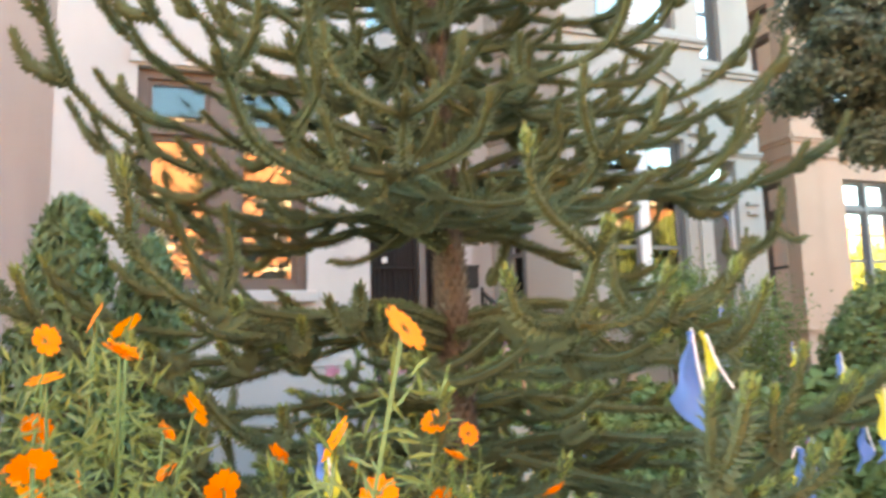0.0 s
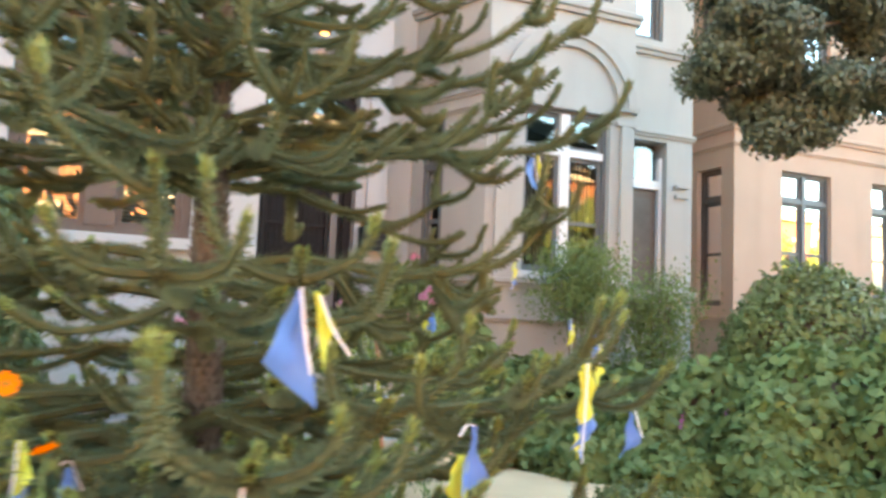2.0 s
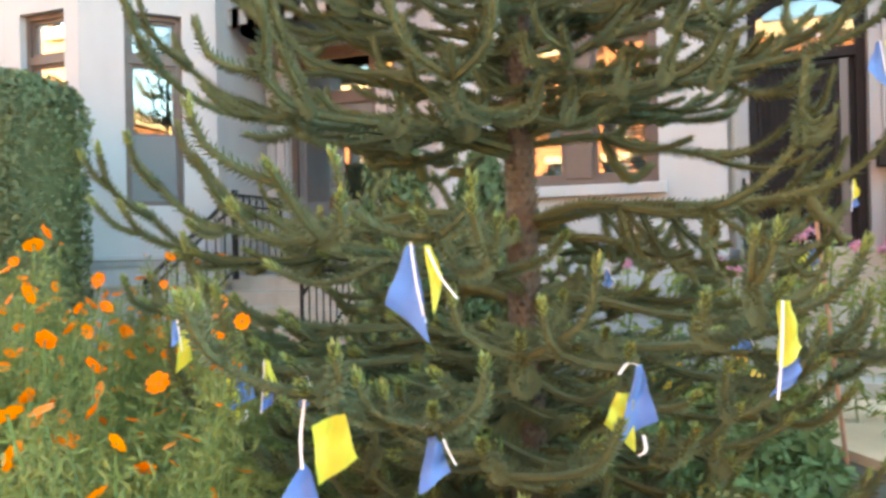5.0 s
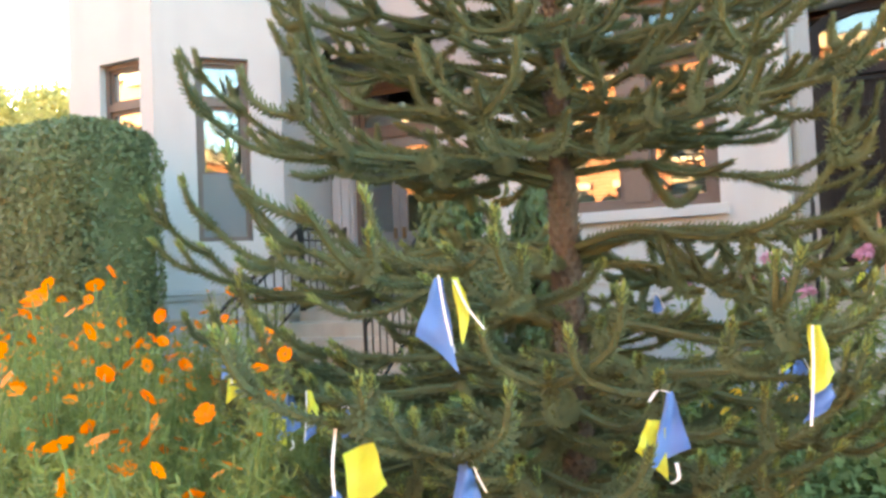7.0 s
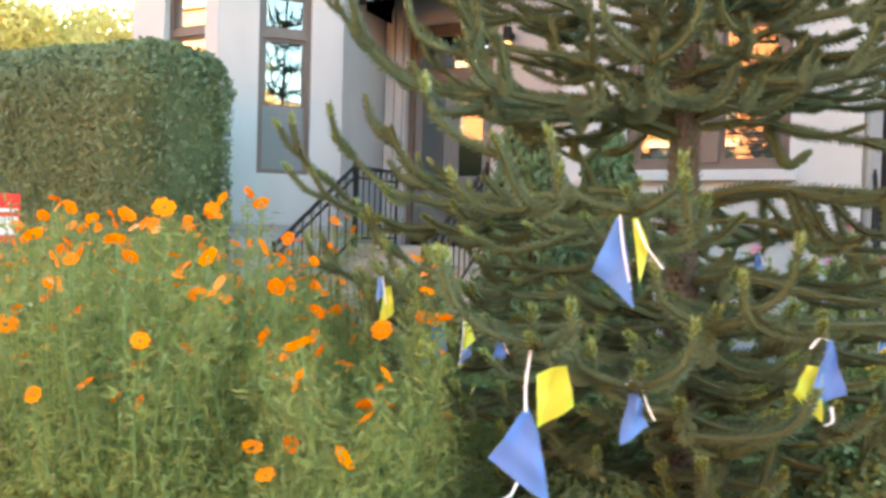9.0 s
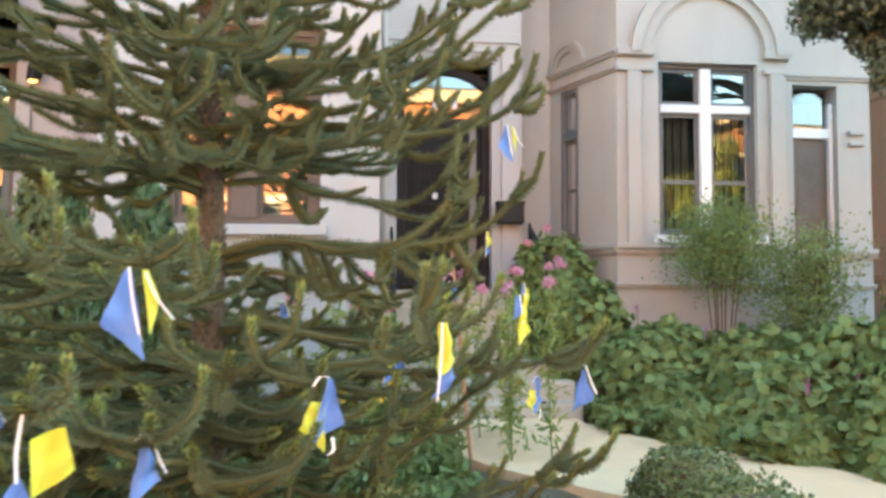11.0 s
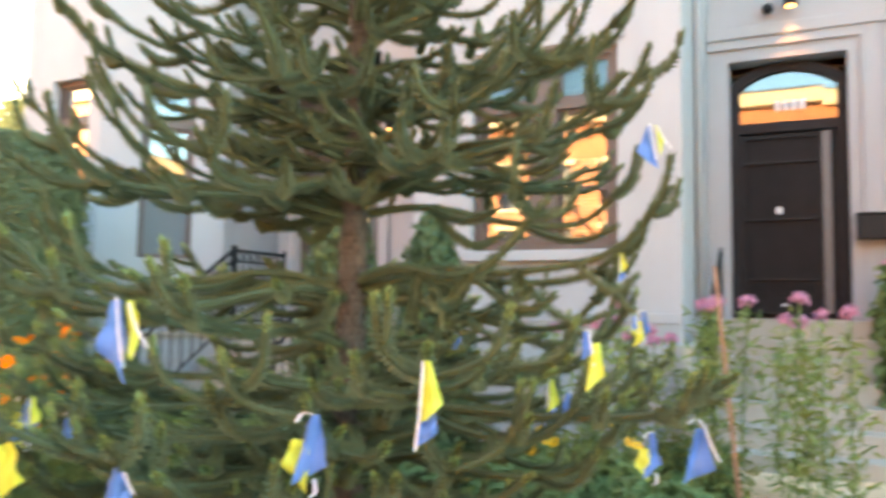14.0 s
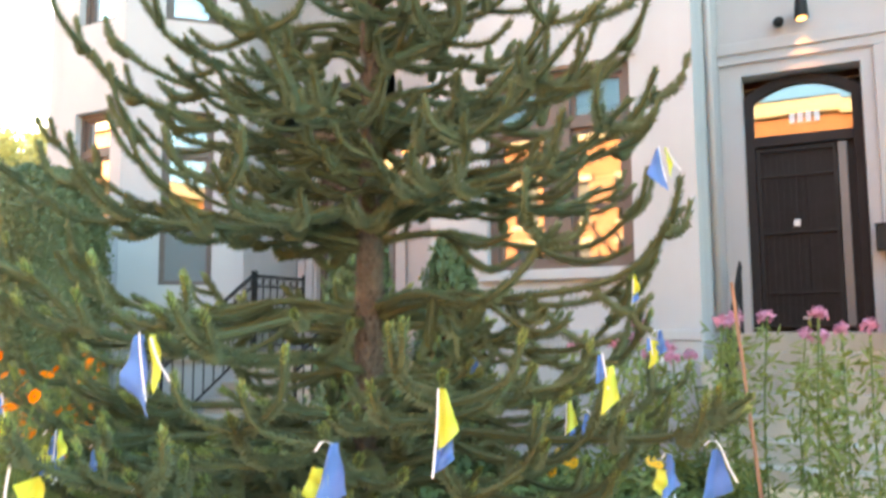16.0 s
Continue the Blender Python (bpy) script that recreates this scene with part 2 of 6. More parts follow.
def wall(name, p0, p1, z0, z1, openings, mat, parent, thick=0.3, kind="wall"):
    """A wall with thickness, outer face on the line p0-p1; openings (u0, u1, za, zb, rise) go through it."""
    m, length = face_frame(p0, p1)
    bm = bmesh.new()
    us = sorted({0.003, length - 0.003, *[o[0] for o in openings], *[o[1] for o in openings]})
    for ua, ub in zip(us, us[1:]):
        cuts = sorted((o[2], o[3] + o[4], o) for o in openings if o[0] <= ua + 1e-6 and o[1] >= ub - 1e-6)
        z = z0
        for za, zb, o in cuts:
            if za > z:
                prism(bm, [(ua, z), (ub, z), (ub, za), (ua, za)], -thick, 0)
            if o[4] > 0 and abs(ua - o[0]) < 1e-6 and abs(ub - o[1]) < 1e-6:
                pts = arc((ua + ub) / 2, o[3], (ub - ua) / 2, o[4])
                half = len(pts) // 2
                prism(bm, [(ua, zb + 0.0)] + pts[:half + 1][::-1][0:0] + [(ua, o[3])] + pts[1:half + 1], -thick, 0)
                prism(bm, pts[half:-1] + [(ub, o[3]), (ub, zb)], -thick, 0)
            z = zb
        if z < z1:
            prism(bm, [(ua, z), (ub, z), (ub, z1), (ua, z1)], -thick, 0)
    bmesh.ops.remove_doubles(bm, verts=bm.verts, dist=1e-4)
    bmesh.ops.recalc_face_normals(bm, faces=bm.faces)
    bm.transform(m)
    return part(name, bm, mat, parent)


def local_box(name, m, b, mat, parent, label="", bevel=0.0):
    bm = bmesh.new()
    box(bm, *b, bevel=bevel)
    bm.transform(m)
    return part(name, bm, mat, parent, label)


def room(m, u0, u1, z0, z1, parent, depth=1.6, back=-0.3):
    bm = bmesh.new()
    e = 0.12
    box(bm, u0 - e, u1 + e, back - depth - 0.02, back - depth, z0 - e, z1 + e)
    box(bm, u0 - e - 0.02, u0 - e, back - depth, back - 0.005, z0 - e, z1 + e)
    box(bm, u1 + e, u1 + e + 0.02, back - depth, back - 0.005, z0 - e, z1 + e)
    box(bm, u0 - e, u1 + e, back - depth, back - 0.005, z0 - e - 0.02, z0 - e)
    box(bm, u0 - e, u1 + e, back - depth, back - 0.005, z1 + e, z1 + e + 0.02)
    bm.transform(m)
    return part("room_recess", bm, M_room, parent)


def sash(m, u0, u1, z0, z1, v, frame_mat, parent, width=0.05, glass=None, rail=None, depth=0.05):
    """A framed pane, with an optional meeting rail."""
    f = empty("window_sash")
    f.parent = parent
    bm = bmesh.new()
    box(bm, u0, u0 + width, v - depth, v, z0, z1)
    box(bm, u1 - width, u1, v - depth, v, z0, z1)
    box(bm, u0 + width, u1 - width, v - depth, v, z0, z0 + width)
    box(bm, u0 + width, u1 - width, v - depth, v, z1 - width, z1)
    if rail:
        box(bm, u0 + width, u1 - width, v - depth + 0.004, v + 0.004, rail - 0.025, rail + 0.025)
    bm.transform(m)
    part("sash_frame", bm, frame_mat, f)
    bm = bmesh.new()
    box(bm, u0 + width, u1 - width, v - depth / 2 - 0.004, v - depth / 2, z0 + width, z1 - width)
    bm.transform(m)
    g = part("pane", bm, glass or M_glass, f)
    g.visible_shadow = False
    return f


def double_window(name, m, u0, u1, z0, z1, tran, frame_mat, mull_mat, parent, bar=0.09, mull=0.22, blinds=True, glass=None, recess=-0.12, rails=True, low_glass=None):
    """Two sashes with transom lights, a mullion, an outer frame and a sill."""
    w = empty(name)
    w.parent = parent
    bm = bmesh.new()
    box(bm, u0, u0 + bar, recess - 0.08, recess + 0.03, z0, z1)
    box(bm, u1 - bar, u1, recess - 0.08, recess + 0.03, z0, z1)
    box(bm, u0 + bar, u1 - bar, recess - 0.08, recess + 0.03, z1 - bar, z1)
    box(bm, u0 + bar, u1 - bar, recess - 0.08, recess + 0.03, z0, z0 + bar * 0.8)
    bm.transform(m)
    part("window_frame", bm, frame_mat, w)
    uc = (u0 + u1) / 2
    bm = bmesh.new()
    box(bm, uc - mull / 2, uc + mull / 2, recess - 0.07, recess + 0.045, z0 + bar * 0.8, z1 - bar, bevel=0.008)
    box(bm, u0 + bar, uc - mull / 2, recess - 0.07, recess + 0.04, tran - 0.05, tran + 0.05, bevel=0.008)
    box(bm, uc + mull / 2, u1 - bar, recess - 0.07, recess + 0.04, tran - 0.05, tran + 0.05, bevel=0.008)
    bm.transform(m)
    part("mullion", bm, mull_mat, w)
    for a, b in ((u0 + bar, uc - mull / 2), (uc + mull / 2, u1 - bar)):
        sash(m, a, b, tran + 0.05, z1 - bar, recess - 0.01, frame_mat, w, 0.045, glass)
        sash(m, a, b, z0 + bar * 0.8, tran - 0.05, recess - 0.01, frame_mat, w, 0.05, low_glass or glass, rail=(z0 + tran) / 2 - 0.12 if rails else None)
        if blinds:
            bm = bmesh.new()
            z = z0 + bar
            while z < z0 + (tran - z0) * blinds:
                box(bm, a + 0.04, b - 0.04, recess - 0.135, recess - 0.105, z, z + 0.022)
                z += 0.036
            bm.transform(m)
            part("blind", bm, M_blind, w)
        else:
            bm = bmesh.new()
            k = 22
            cols = [(a + 0.05 + (b - a - 0.10) * i / k, recess - 0.16 + 0.018 * math.sin(i * 1.7)) for i in range(k + 1)]
            lo = [bm.verts.new((u, v, z0 + 0.08)) for u, v in cols]
            hi = [bm.verts.new((u, v, tran - 0.06)) for u, v in cols]
            for i in range(k):
                bm.faces.new((lo[i], lo[i + 1], hi[i + 1], hi[i]))
            bm.transform(m)
            part("curtain", bm, M_curtain, w, "drawn pale curtain")
            for i in range(1, 5):
                u = a + (b - a) * i / 5
                local_box("window_bar", m, (u - 0.006, u + 0.006, recess - 0.085, recess - 0.073, z0 + 0.06, tran - 0.05), M_black, w)
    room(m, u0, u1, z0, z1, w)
    return w


def tall_window(name, m, u0, u1, z0, z1, tran, frame_mat, parent, glass=None, bar=0.06, recess=-0.14, blind=0.0, rail=True, screen=False):
    w = empty(name)
    w.parent = parent
    bm = bmesh.new()
    box(bm, u0, u0 + bar, recess - 0.08, recess + 0.04, z0, z1)
    box(bm, u1 - bar, u1, recess - 0.08, recess + 0.04, z0, z1)
    box(bm, u0 + bar, u1 - bar, recess - 0.08, recess + 0.04, z1 - bar, z1)
    box(bm, u0 + bar, u1 - bar, recess - 0.08, recess + 0.04, z0, z0 + bar)
    if tran:
        box(bm, u0 + bar, u1 - bar, recess - 0.08, recess + 0.04, tran - 0.05, tran + 0.05)
    bm.transform(m)
    part("window_frame", bm, frame_mat, w)
    if tran:
        sash(m, u0 + bar, u1 - bar, tran + 0.05, z1 - bar, recess, frame_mat, w, 0.04, glass)
    top = tran - 0.05 if tran else z1 - bar
    sash(m, u0 + bar, u1 - bar, z0 + bar, top, recess, frame_mat, w, 0.045, glass, rail=(z0 + top) / 2 if rail else None)
    if blind:
        bm = bmesh.new()
        z = z0 + bar
        while z < z0 + (top - z0) * blind:
            box(bm, u0 + bar + 0.03, u1 - bar - 0.03, recess - 0.13, recess - 0.10, z, z + 0.024)
            z += 0.036
        bm.transform(m)
        part("blind", bm, M_blind, w)
    if screen:
        mid = (z0 + top) / 2
        local_box("insect_screen", m, (u0 + bar + 0.01, u1 - bar - 0.01, recess + 0.008, recess + 0.012, z0 + bar, mid), M_screen, w, "grey insect screen")
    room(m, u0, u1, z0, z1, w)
    return w


def ledge(name, pts, z, h, out, mat, parent):
    """A moulded string course that follows a chain of wall corners, one piece a wall."""
    for a, b in zip(pts, pts[1:]):
        m, ln = face_frame(a, b)
        prof = ((0.001, z), (out * 0.55, z), (out * 0.62, z + h * 0.4), (out, z + h * 0.5), (out, z + h * 0.92), (out * 0.9, z + h), (0.001, z + h))
        bm = bmesh.new()
        e = out * 0.42
        rows = [[bm.verts.new((u, v, zz)) for v, zz in prof] for u in (-e, ln + e)]
        k = len(prof)
        bm.faces.new(rows[0])
        bm.faces.new(rows[1][::-1])
        for q in range(k):
            bm.faces.new((rows[0][q], rows[1][q], rows[1][(q + 1) % k], rows[0][(q + 1) % k]))
        bmesh.ops.recalc_face_normals(bm, faces=bm.faces)
        bm.transform(m)
        part(name, bm, mat, parent)


# ---- ground ----
def sheet(name, loop, z, mat, parent=None):
    bm = bmesh.new()
    bm.faces.new([bm.verts.new((x, y, zz)) for x, y, zz in loop])
    bmesh.ops.recalc_face_normals(bm, faces=bm.faces)
    ob = part(name, bm, mat, parent)
    if ob.data.polygons[0].normal.z < 0:
        ob.data.flip_normals()
    return ob


GZ = 0.42      # pavement level


def garden_z(y):
    return 0.52 + 0.026 * max(0.0, min(9.3, y))


ground = boxpart("ground", (-900, 900, -900, 900, -0.6, 0.25), M_soil)
tagged(ground, "dark earth ground reaching to the horizon", "ground", kind="structure")
road = boxpart("road", (-200, 200, -13.5, -3.6, 0.252, 0.29), M_road)
tagged(road, "grey asphalt street behind the pavement", "road", kind="structure")
pavement = boxpart("pavement", (-60, 60, -3.6, 0.42, 0.252, GZ), M_pave)
tagged(pavement, "grey concrete pavement along the front gardens", "pavement", kind="structure")
far_pavement = boxpart("pavement_far", (-200, 200, -17.5, -13.5, 0.252, GZ), M_pave)
tagged(far_pavement, "grey concrete pavement across the street", "pavement", kind="structure")
bm = bmesh.new()
nx, ny = 60, 30
grid = [[bm.verts.new((-14 + 34 * i / nx, 0.42 + 9.2 * j / ny, garden_z(0.42 + 9.2 * j / ny) + 0.035 * noise.noise((i * 0.9, j * 0.9, 0)))) for j in range(ny + 1)] for i in range(nx + 1)]
for i in range(nx):
    for j in range(ny):
        bm.faces.new((grid[i][j], grid[i + 1][j], grid[i + 1][j + 1], grid[i][j + 1]))
garden = part("garden_bed", bm, M_soil, smooth=True)
tagged(garden, "dark soil of the planted front gardens", "garden bed", kind="structure")
kerb = boxpart("garden_kerb", (-14, 20, 0.36, 0.46, 0.3, 0.56), M_stone, bevel=0.012)
tagged(kerb, "low worn concrete edging of the garden", "edging", kind="structure")


def ribbon_path():
    centre = [(4.02, 7.0), (4.1, 6.2), (4.55, 5.35), (5.25, 4.55), (6.1, 3.6), (6.9, 2.2), (7.3, 0.40)]
    bm = bmesh.new()
    pts = []
    for i in range(len(centre) - 1):
        p = [Vector(centre[max(0, min(len(centre) - 1, i + k))]) for k in (-1, 0, 1, 2)]
        for s in range(6):
            t = s / 6
            pts.append(0.5 * ((2 * p[1]) + (p[2] - p[0]) * t + (2 * p[0] - 5 * p[1] + 4 * p[2] - p[3]) * t * t + (3 * p[1] - p[0] - 3 * p[2] + p[3]) * t ** 3))
    pts.append(Vector(centre[-1]))
    rows = []
    for i, p in enumerate(pts):
        d = (pts[min(i + 1, len(pts) - 1)] - pts[max(i - 1, 0)]).normalized()
        n = Vector((d.y, -d.x))
        w = 0.86 if i < 6 else 0.90 if i < 22 else 0.80
        a, b = p + n * w, p - n * w
        zt = garden_z(p.y) + 0.05
        rows.append([bm.verts.new((q.x, q.y, z)) for q, z in ((a, zt - 0.2), (a, zt), (b, zt), (b, zt - 0.2))])
    for r, s in zip(rows, rows[1:]):
        for k in range(3):
            bm.faces.new((r[k], r[k + 1], s[k + 1], s[k]))
    bmesh.ops.recalc_face_normals(bm, faces=bm.faces)
    ob = part("garden_path", bm, M_path)
    tagged(ob, "smooth buff concrete garden path curving to the steps", "path", kind="structure")


ribbon_path()

# ---- the white house with the arched door ----
TOP = 10.6
white_house = empty("terrace_house", (1.6, 9, 0.5))
white_house.matrix_world = Matrix.Identity(4)
tagged(white_house, "white painted terrace house with brown paired windows and arched black door", "house")
BAY_L, BAY_R, BAY_Y, DOOR_Y = 0.15, 2.95, 7.15, 9.05
mb, _ = face_frame((BAY_L, BAY_Y), (BAY_R, BAY_Y))
wall("wall", (BAY_L, BAY_Y), (BAY_R, BAY_Y), 0.3, TOP,
     [(0.67, 2.20, 2.64, 4.68, 0), (0.67, 2.20, 6.0, 7.9, 0)], M_white, white_house)
wall("wall", (BAY_R, BAY_Y + 0.003), (BAY_R, 10.2), 0.3, TOP, [], M_white, white_house)
wall("wall", (BAY_L, 10.2), (BAY_L, BAY_Y + 0.003), 0.3, TOP, [], M_white, white_house)
md, _ = face_frame((BAY_R, DOOR_Y), (5.0, DOOR_Y))
D0, D1 = 0.24, 1.455
wall("wall", (BAY_R, DOOR_Y), (4.80, DOOR_Y), 0.3, TOP,
     [(D0, D1, 1.98, 4.69, 0.22), (0.36, 1.26, 6.1, 7.9, 0)], M_white, white_house)
double_window("window_pair", mb, 0.67, 2.20, 2.64, 4.68, 4.12, M_brown, M_brown, white_house, blinds=0.62, mull=0.26, bar=0.085, glass=M_glassdim, low_glass=M_glass)
double_window("window_pair", mb, 0.67, 2.20, 6.0, 7.9, 7.4, M_brown, M_brown, white_house, blinds=0.3, mull=0.26, bar=0.085)
tall_window("window", md, 0.36, 1.26, 6.1, 7.9, 0, M_darkframe, white_house)
local_box("window_sill", mb, (0.60, 2.27, -0.1, 0.07, 2.53, 2.637), M_white, white_house, bevel=0.012)
local_box("window_sill", mb, (0.60, 2.27, -0.1, 0.07, 5.90, 5.997), M_white, white_house, bevel=0.012)
local_box("lintel", mb, (0.60, 2.27, 0.002, 0.035, 4.70, 4.86), M_white, white_house, bevel=0.006)
local_box("water_table", mb, (0, 2.8, 0.002, 0.06, 1.93, 2.03), M_white, white_house, bevel=0.012)
local_box("plinth", mb, (0, 2.8, 0.002, 0.045, 0.4, 1.93), M_white, white_house, bevel=0.006)
# flat surround of the door with its shallow cornice
local_box("door_pilaster", md, (1.58, 1.78, 0.002, 0.04, 1.6, 5.05), M_white, white_house, bevel=0.006)
local_box("door_frieze", md, (0.0, 1.78, 0.002, 0.04, 5.05, 5.16), M_white, white_house, bevel=0.006)
local_box("door_cornice", md, (0.0, 1.82, 0.002, 0.07, 5.16, 5.30), M_white, white_house, bevel=0.015)
ledge("cornice", [(BAY_L, BAY_Y), (BAY_R, BAY_Y)], TOP - 0.5, 0.4, 0.3, M_white, white_house)
bm = bmesh.new()
box(bm, BAY_L, 4.8, BAY_Y, 20, TOP, TOP + 0.15)
part("roof", bm, M_road, white_house)
pipe = bmesh.new()
bmesh.ops.create_cone(pipe, cap_ends=True, segments=12, radius1=0.035, radius2=0.035, depth=8.2, matrix=Matrix.Translation((BAY_R + 0.05, BAY_Y + 0.75, 6.1)))
part("downpipe", pipe, M_white, white_house, "painted drain pipe", smooth=True)


def arched_door():
    d = empty("entrance_door")
    d.parent = white_house
    d["label"] = "black arched front door with barred gate and glass transom"
    uc, half = (D0 + D1) / 2, (D1 - D0) / 2
    v = -0.2
    outer = [(D0, 1.99)] + arc(uc, 4.69, half, 0.22) + [(D1, 1.99)]
    inner = [(D0 + 0.10, 1.99)] + arc(uc, 4.62, half - 0.10, 0.19) + [(D1 - 0.10, 1.99)]
    bm = bmesh.new()
    n = len(outer)
    for va, vb in ((v - 0.08, v + 0.02),):
        rings = [[bm.verts.new((u, w, z)) for u, z in loop] for loop, w in ((outer, va), (outer, vb), (inner, vb), (inner, va))]
        for k in range(4):
            a, b = rings[k], rings[(k + 1) % 4]
            for i in range(n - 1):
                bm.faces.new((a[i], a[i + 1], b[i + 1], b[i]))
    box(bm, D0 + 0.1, D1 - 0.1, v - 0.08, v + 0.03, 4.10, 4.22, bevel=0.01)
    bmesh.ops.recalc_face_normals(bm, faces=bm.faces)
    bm.transform(md)
    part("door_frame", bm, M_door, d)
    bm = bmesh.new()
    prism(bm, [(D0 + 0.1, 4.22)] + arc(uc, 4.62, half - 0.10, 0.19) + [(D1 - 0.1, 4.22)], v - 0.05, v - 0.042)
    bmesh.ops.recalc_face_normals(bm, faces=bm.faces)
    bm.transform(md)
    g = part("pane", bm, M_glassmid, d, "arched transom glass")
    g.visible_shadow = False
    for k in range(4):
        local_box("number_bar", md, (uc - 0.13 + 0.085 * k, uc - 0.075 + 0.085 * k, v - 0.041, v - 0.034, 4.36, 4.47), M_whitetrim, d, "pale bar on the transom glass")
    leaf = local_box("door_leaf", md, (D0 + 0.1, D1 - 0.1, v - 0.10, v - 0.055, 2.06, 4.10), M_door, d)
    for a, b, za, zb in ((0.2, 0.52, 2.3, 3.0), (0.62, 0.95, 2.3, 3.0), (0.2, 0.52, 3.15, 3.95), (0.62, 0.95, 3.15, 3.95)):
        local_box("door_panel", md, (D0 + a, D0 + b, v - 0.054, v - 0.043, za, zb), M_door, d, bevel=0.004)
    bm = bmesh.new()
    g0, g1 = D0 + 0.115, D0 + 0.93
    box(bm, g0, g0 + 0.035, v - 0.03, v + 0.005, 2.05, 4.08)
    box(bm, g1 - 0.035, g1, v - 0.03, v + 0.005, 2.05, 4.08)
    for z in (2.05, 2.42, 3.1, 3.75, 4.04):
        box(bm, g0 + 0.035, g1 - 0.035, v - 0.028, v + 0.002, z, z + 0.035)
    bm.transform(md)
    part("gate_frame", bm, M_black, d)
    for i in range(11):
        u = g0 + 0.07 + i * 0.0645
        local_box("gate_bar", md, (u - 0.007, u + 0.007, v - 0.022, v - 0.006, 2.085, 4.04), M_black, d)
    local_box("latch_plate", md, (uc - 0.135, uc - 0.07, v - 0.004, v + 0.008, 3.17, 3.245), M_whitetrim, d, "small white plate")
    local_box("mail_slot", md, (uc - 0.10, uc - 0.01, v - 0.05, v - 0.035, 2.13, 2.16), M_whitetrim, d)
    local_box("side_post", md, (D0 + 0.95, D0 + 1.04, v - 0.05, v + 0.03, 2.05, 4.08), M_darkframe, d, "grey side post of the gate", bevel=0.008)
    local_box("threshold", md, (D0, D1, -0.29, 0.10, 1.90, 1.99), M_stone, d, bevel=0.012)
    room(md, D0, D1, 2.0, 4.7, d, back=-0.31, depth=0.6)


arched_door()


def wall_lamp(at, name, big=1.0):
    w = empty(name, at)
    tagged(w, "small dark metal wall lamp casting warm light downwards", "wall lamp")
    bm = bmesh.new()
    bmesh.ops.create_cone(bm, cap_ends=True, segments=20, radius1=0.075, radius2=0.06, depth=0.2, matrix=Matrix.Translation((0, -0.14, 0.02)))
    part("shade", bm, M_black, w, smooth=False)
    bm = bmesh.new()
    box(bm, -0.02, 0.02, -0.08, -0.02, 0.0, 0.04)
    bmesh.ops.create_cone(bm, cap_ends=True, segments=16, radius1=0.06, radius2=0.06, depth=0.03, matrix=Matrix.Translation((0, -0.018, 0.02)) @ Matrix.Rotation(math.pi / 2, 4, "X"))
    part("bracket", bm, M_black, w)
    bm = bmesh.new()
    bmesh.ops.create_cone(bm, cap_ends=True, segments=14, radius1=0.05, radius2=0.05, depth=0.02, matrix=Matrix.Translation((0, -0.14, -0.088)))
    part("bulb", bm, M_bulb, w)
    return w


wall_lamp((3.86, 9.0, 5.5), "wall_lamp")
bm = bmesh.new()
bmesh.ops.create_uvsphere(bm, u_segments=14, v_segments=8, radius=0.06, matrix=Matrix.Translation((3.62, 8.98, 5.46)))
box(bm, 3.6, 3.64, 9.0, 9.05, 5.44, 5.48)
tagged(part("security_camera", bm, M_black), "small dark round camera on the white wall", "security camera")
spot = bpy.data.lights.new("lamp_glow", "SPOT")
spot.energy, spot.color, spot.spot_size, spot.spot_blend, spot.shadow_soft_size = 3, (1.0, 0.36, 0.10), radians(74), 0.8, 0.03
spot_ob = new("lamp_glow", spot)
spot_ob.matrix_world = look((3.86, 8.86, 5.395), (3.86, 8.93, 4.5))

letter_box = empty("letter_box", (4.62, 8.96, 2.95))
boxpart("body", (-0.17, 0.17, -0.13, 0.045, -0.12, 0.13), M_black, letter_box, bevel=0.01)
boxpart("lid", (-0.18, 0.18, -0.145, 0.045, 0.132, 0.155), M_black, letter_box, bevel=0.006)
tagged(letter_box, "black metal letter box fixed beside the door", "letter box")

# entrance steps
steps = empty("entrance_steps")
tagged(steps, "weathered concrete steps up to the arched door", "steps")
for i in range(7):
    za = 0.7 + 0.183 * i
    y0 = 6.75 + 0.29 * i
    boxpart("step", (3.06, 4.95, y0, 9.04 if i == 6 else y0 + 0.33, 0.45, za + 0.183), M_stone, steps, bevel=0.012)
boxpart("side_wall", (2.96, 3.055, 6.9, 9.0, 0.45, 1.75), M_stone, steps, bevel=0.012)


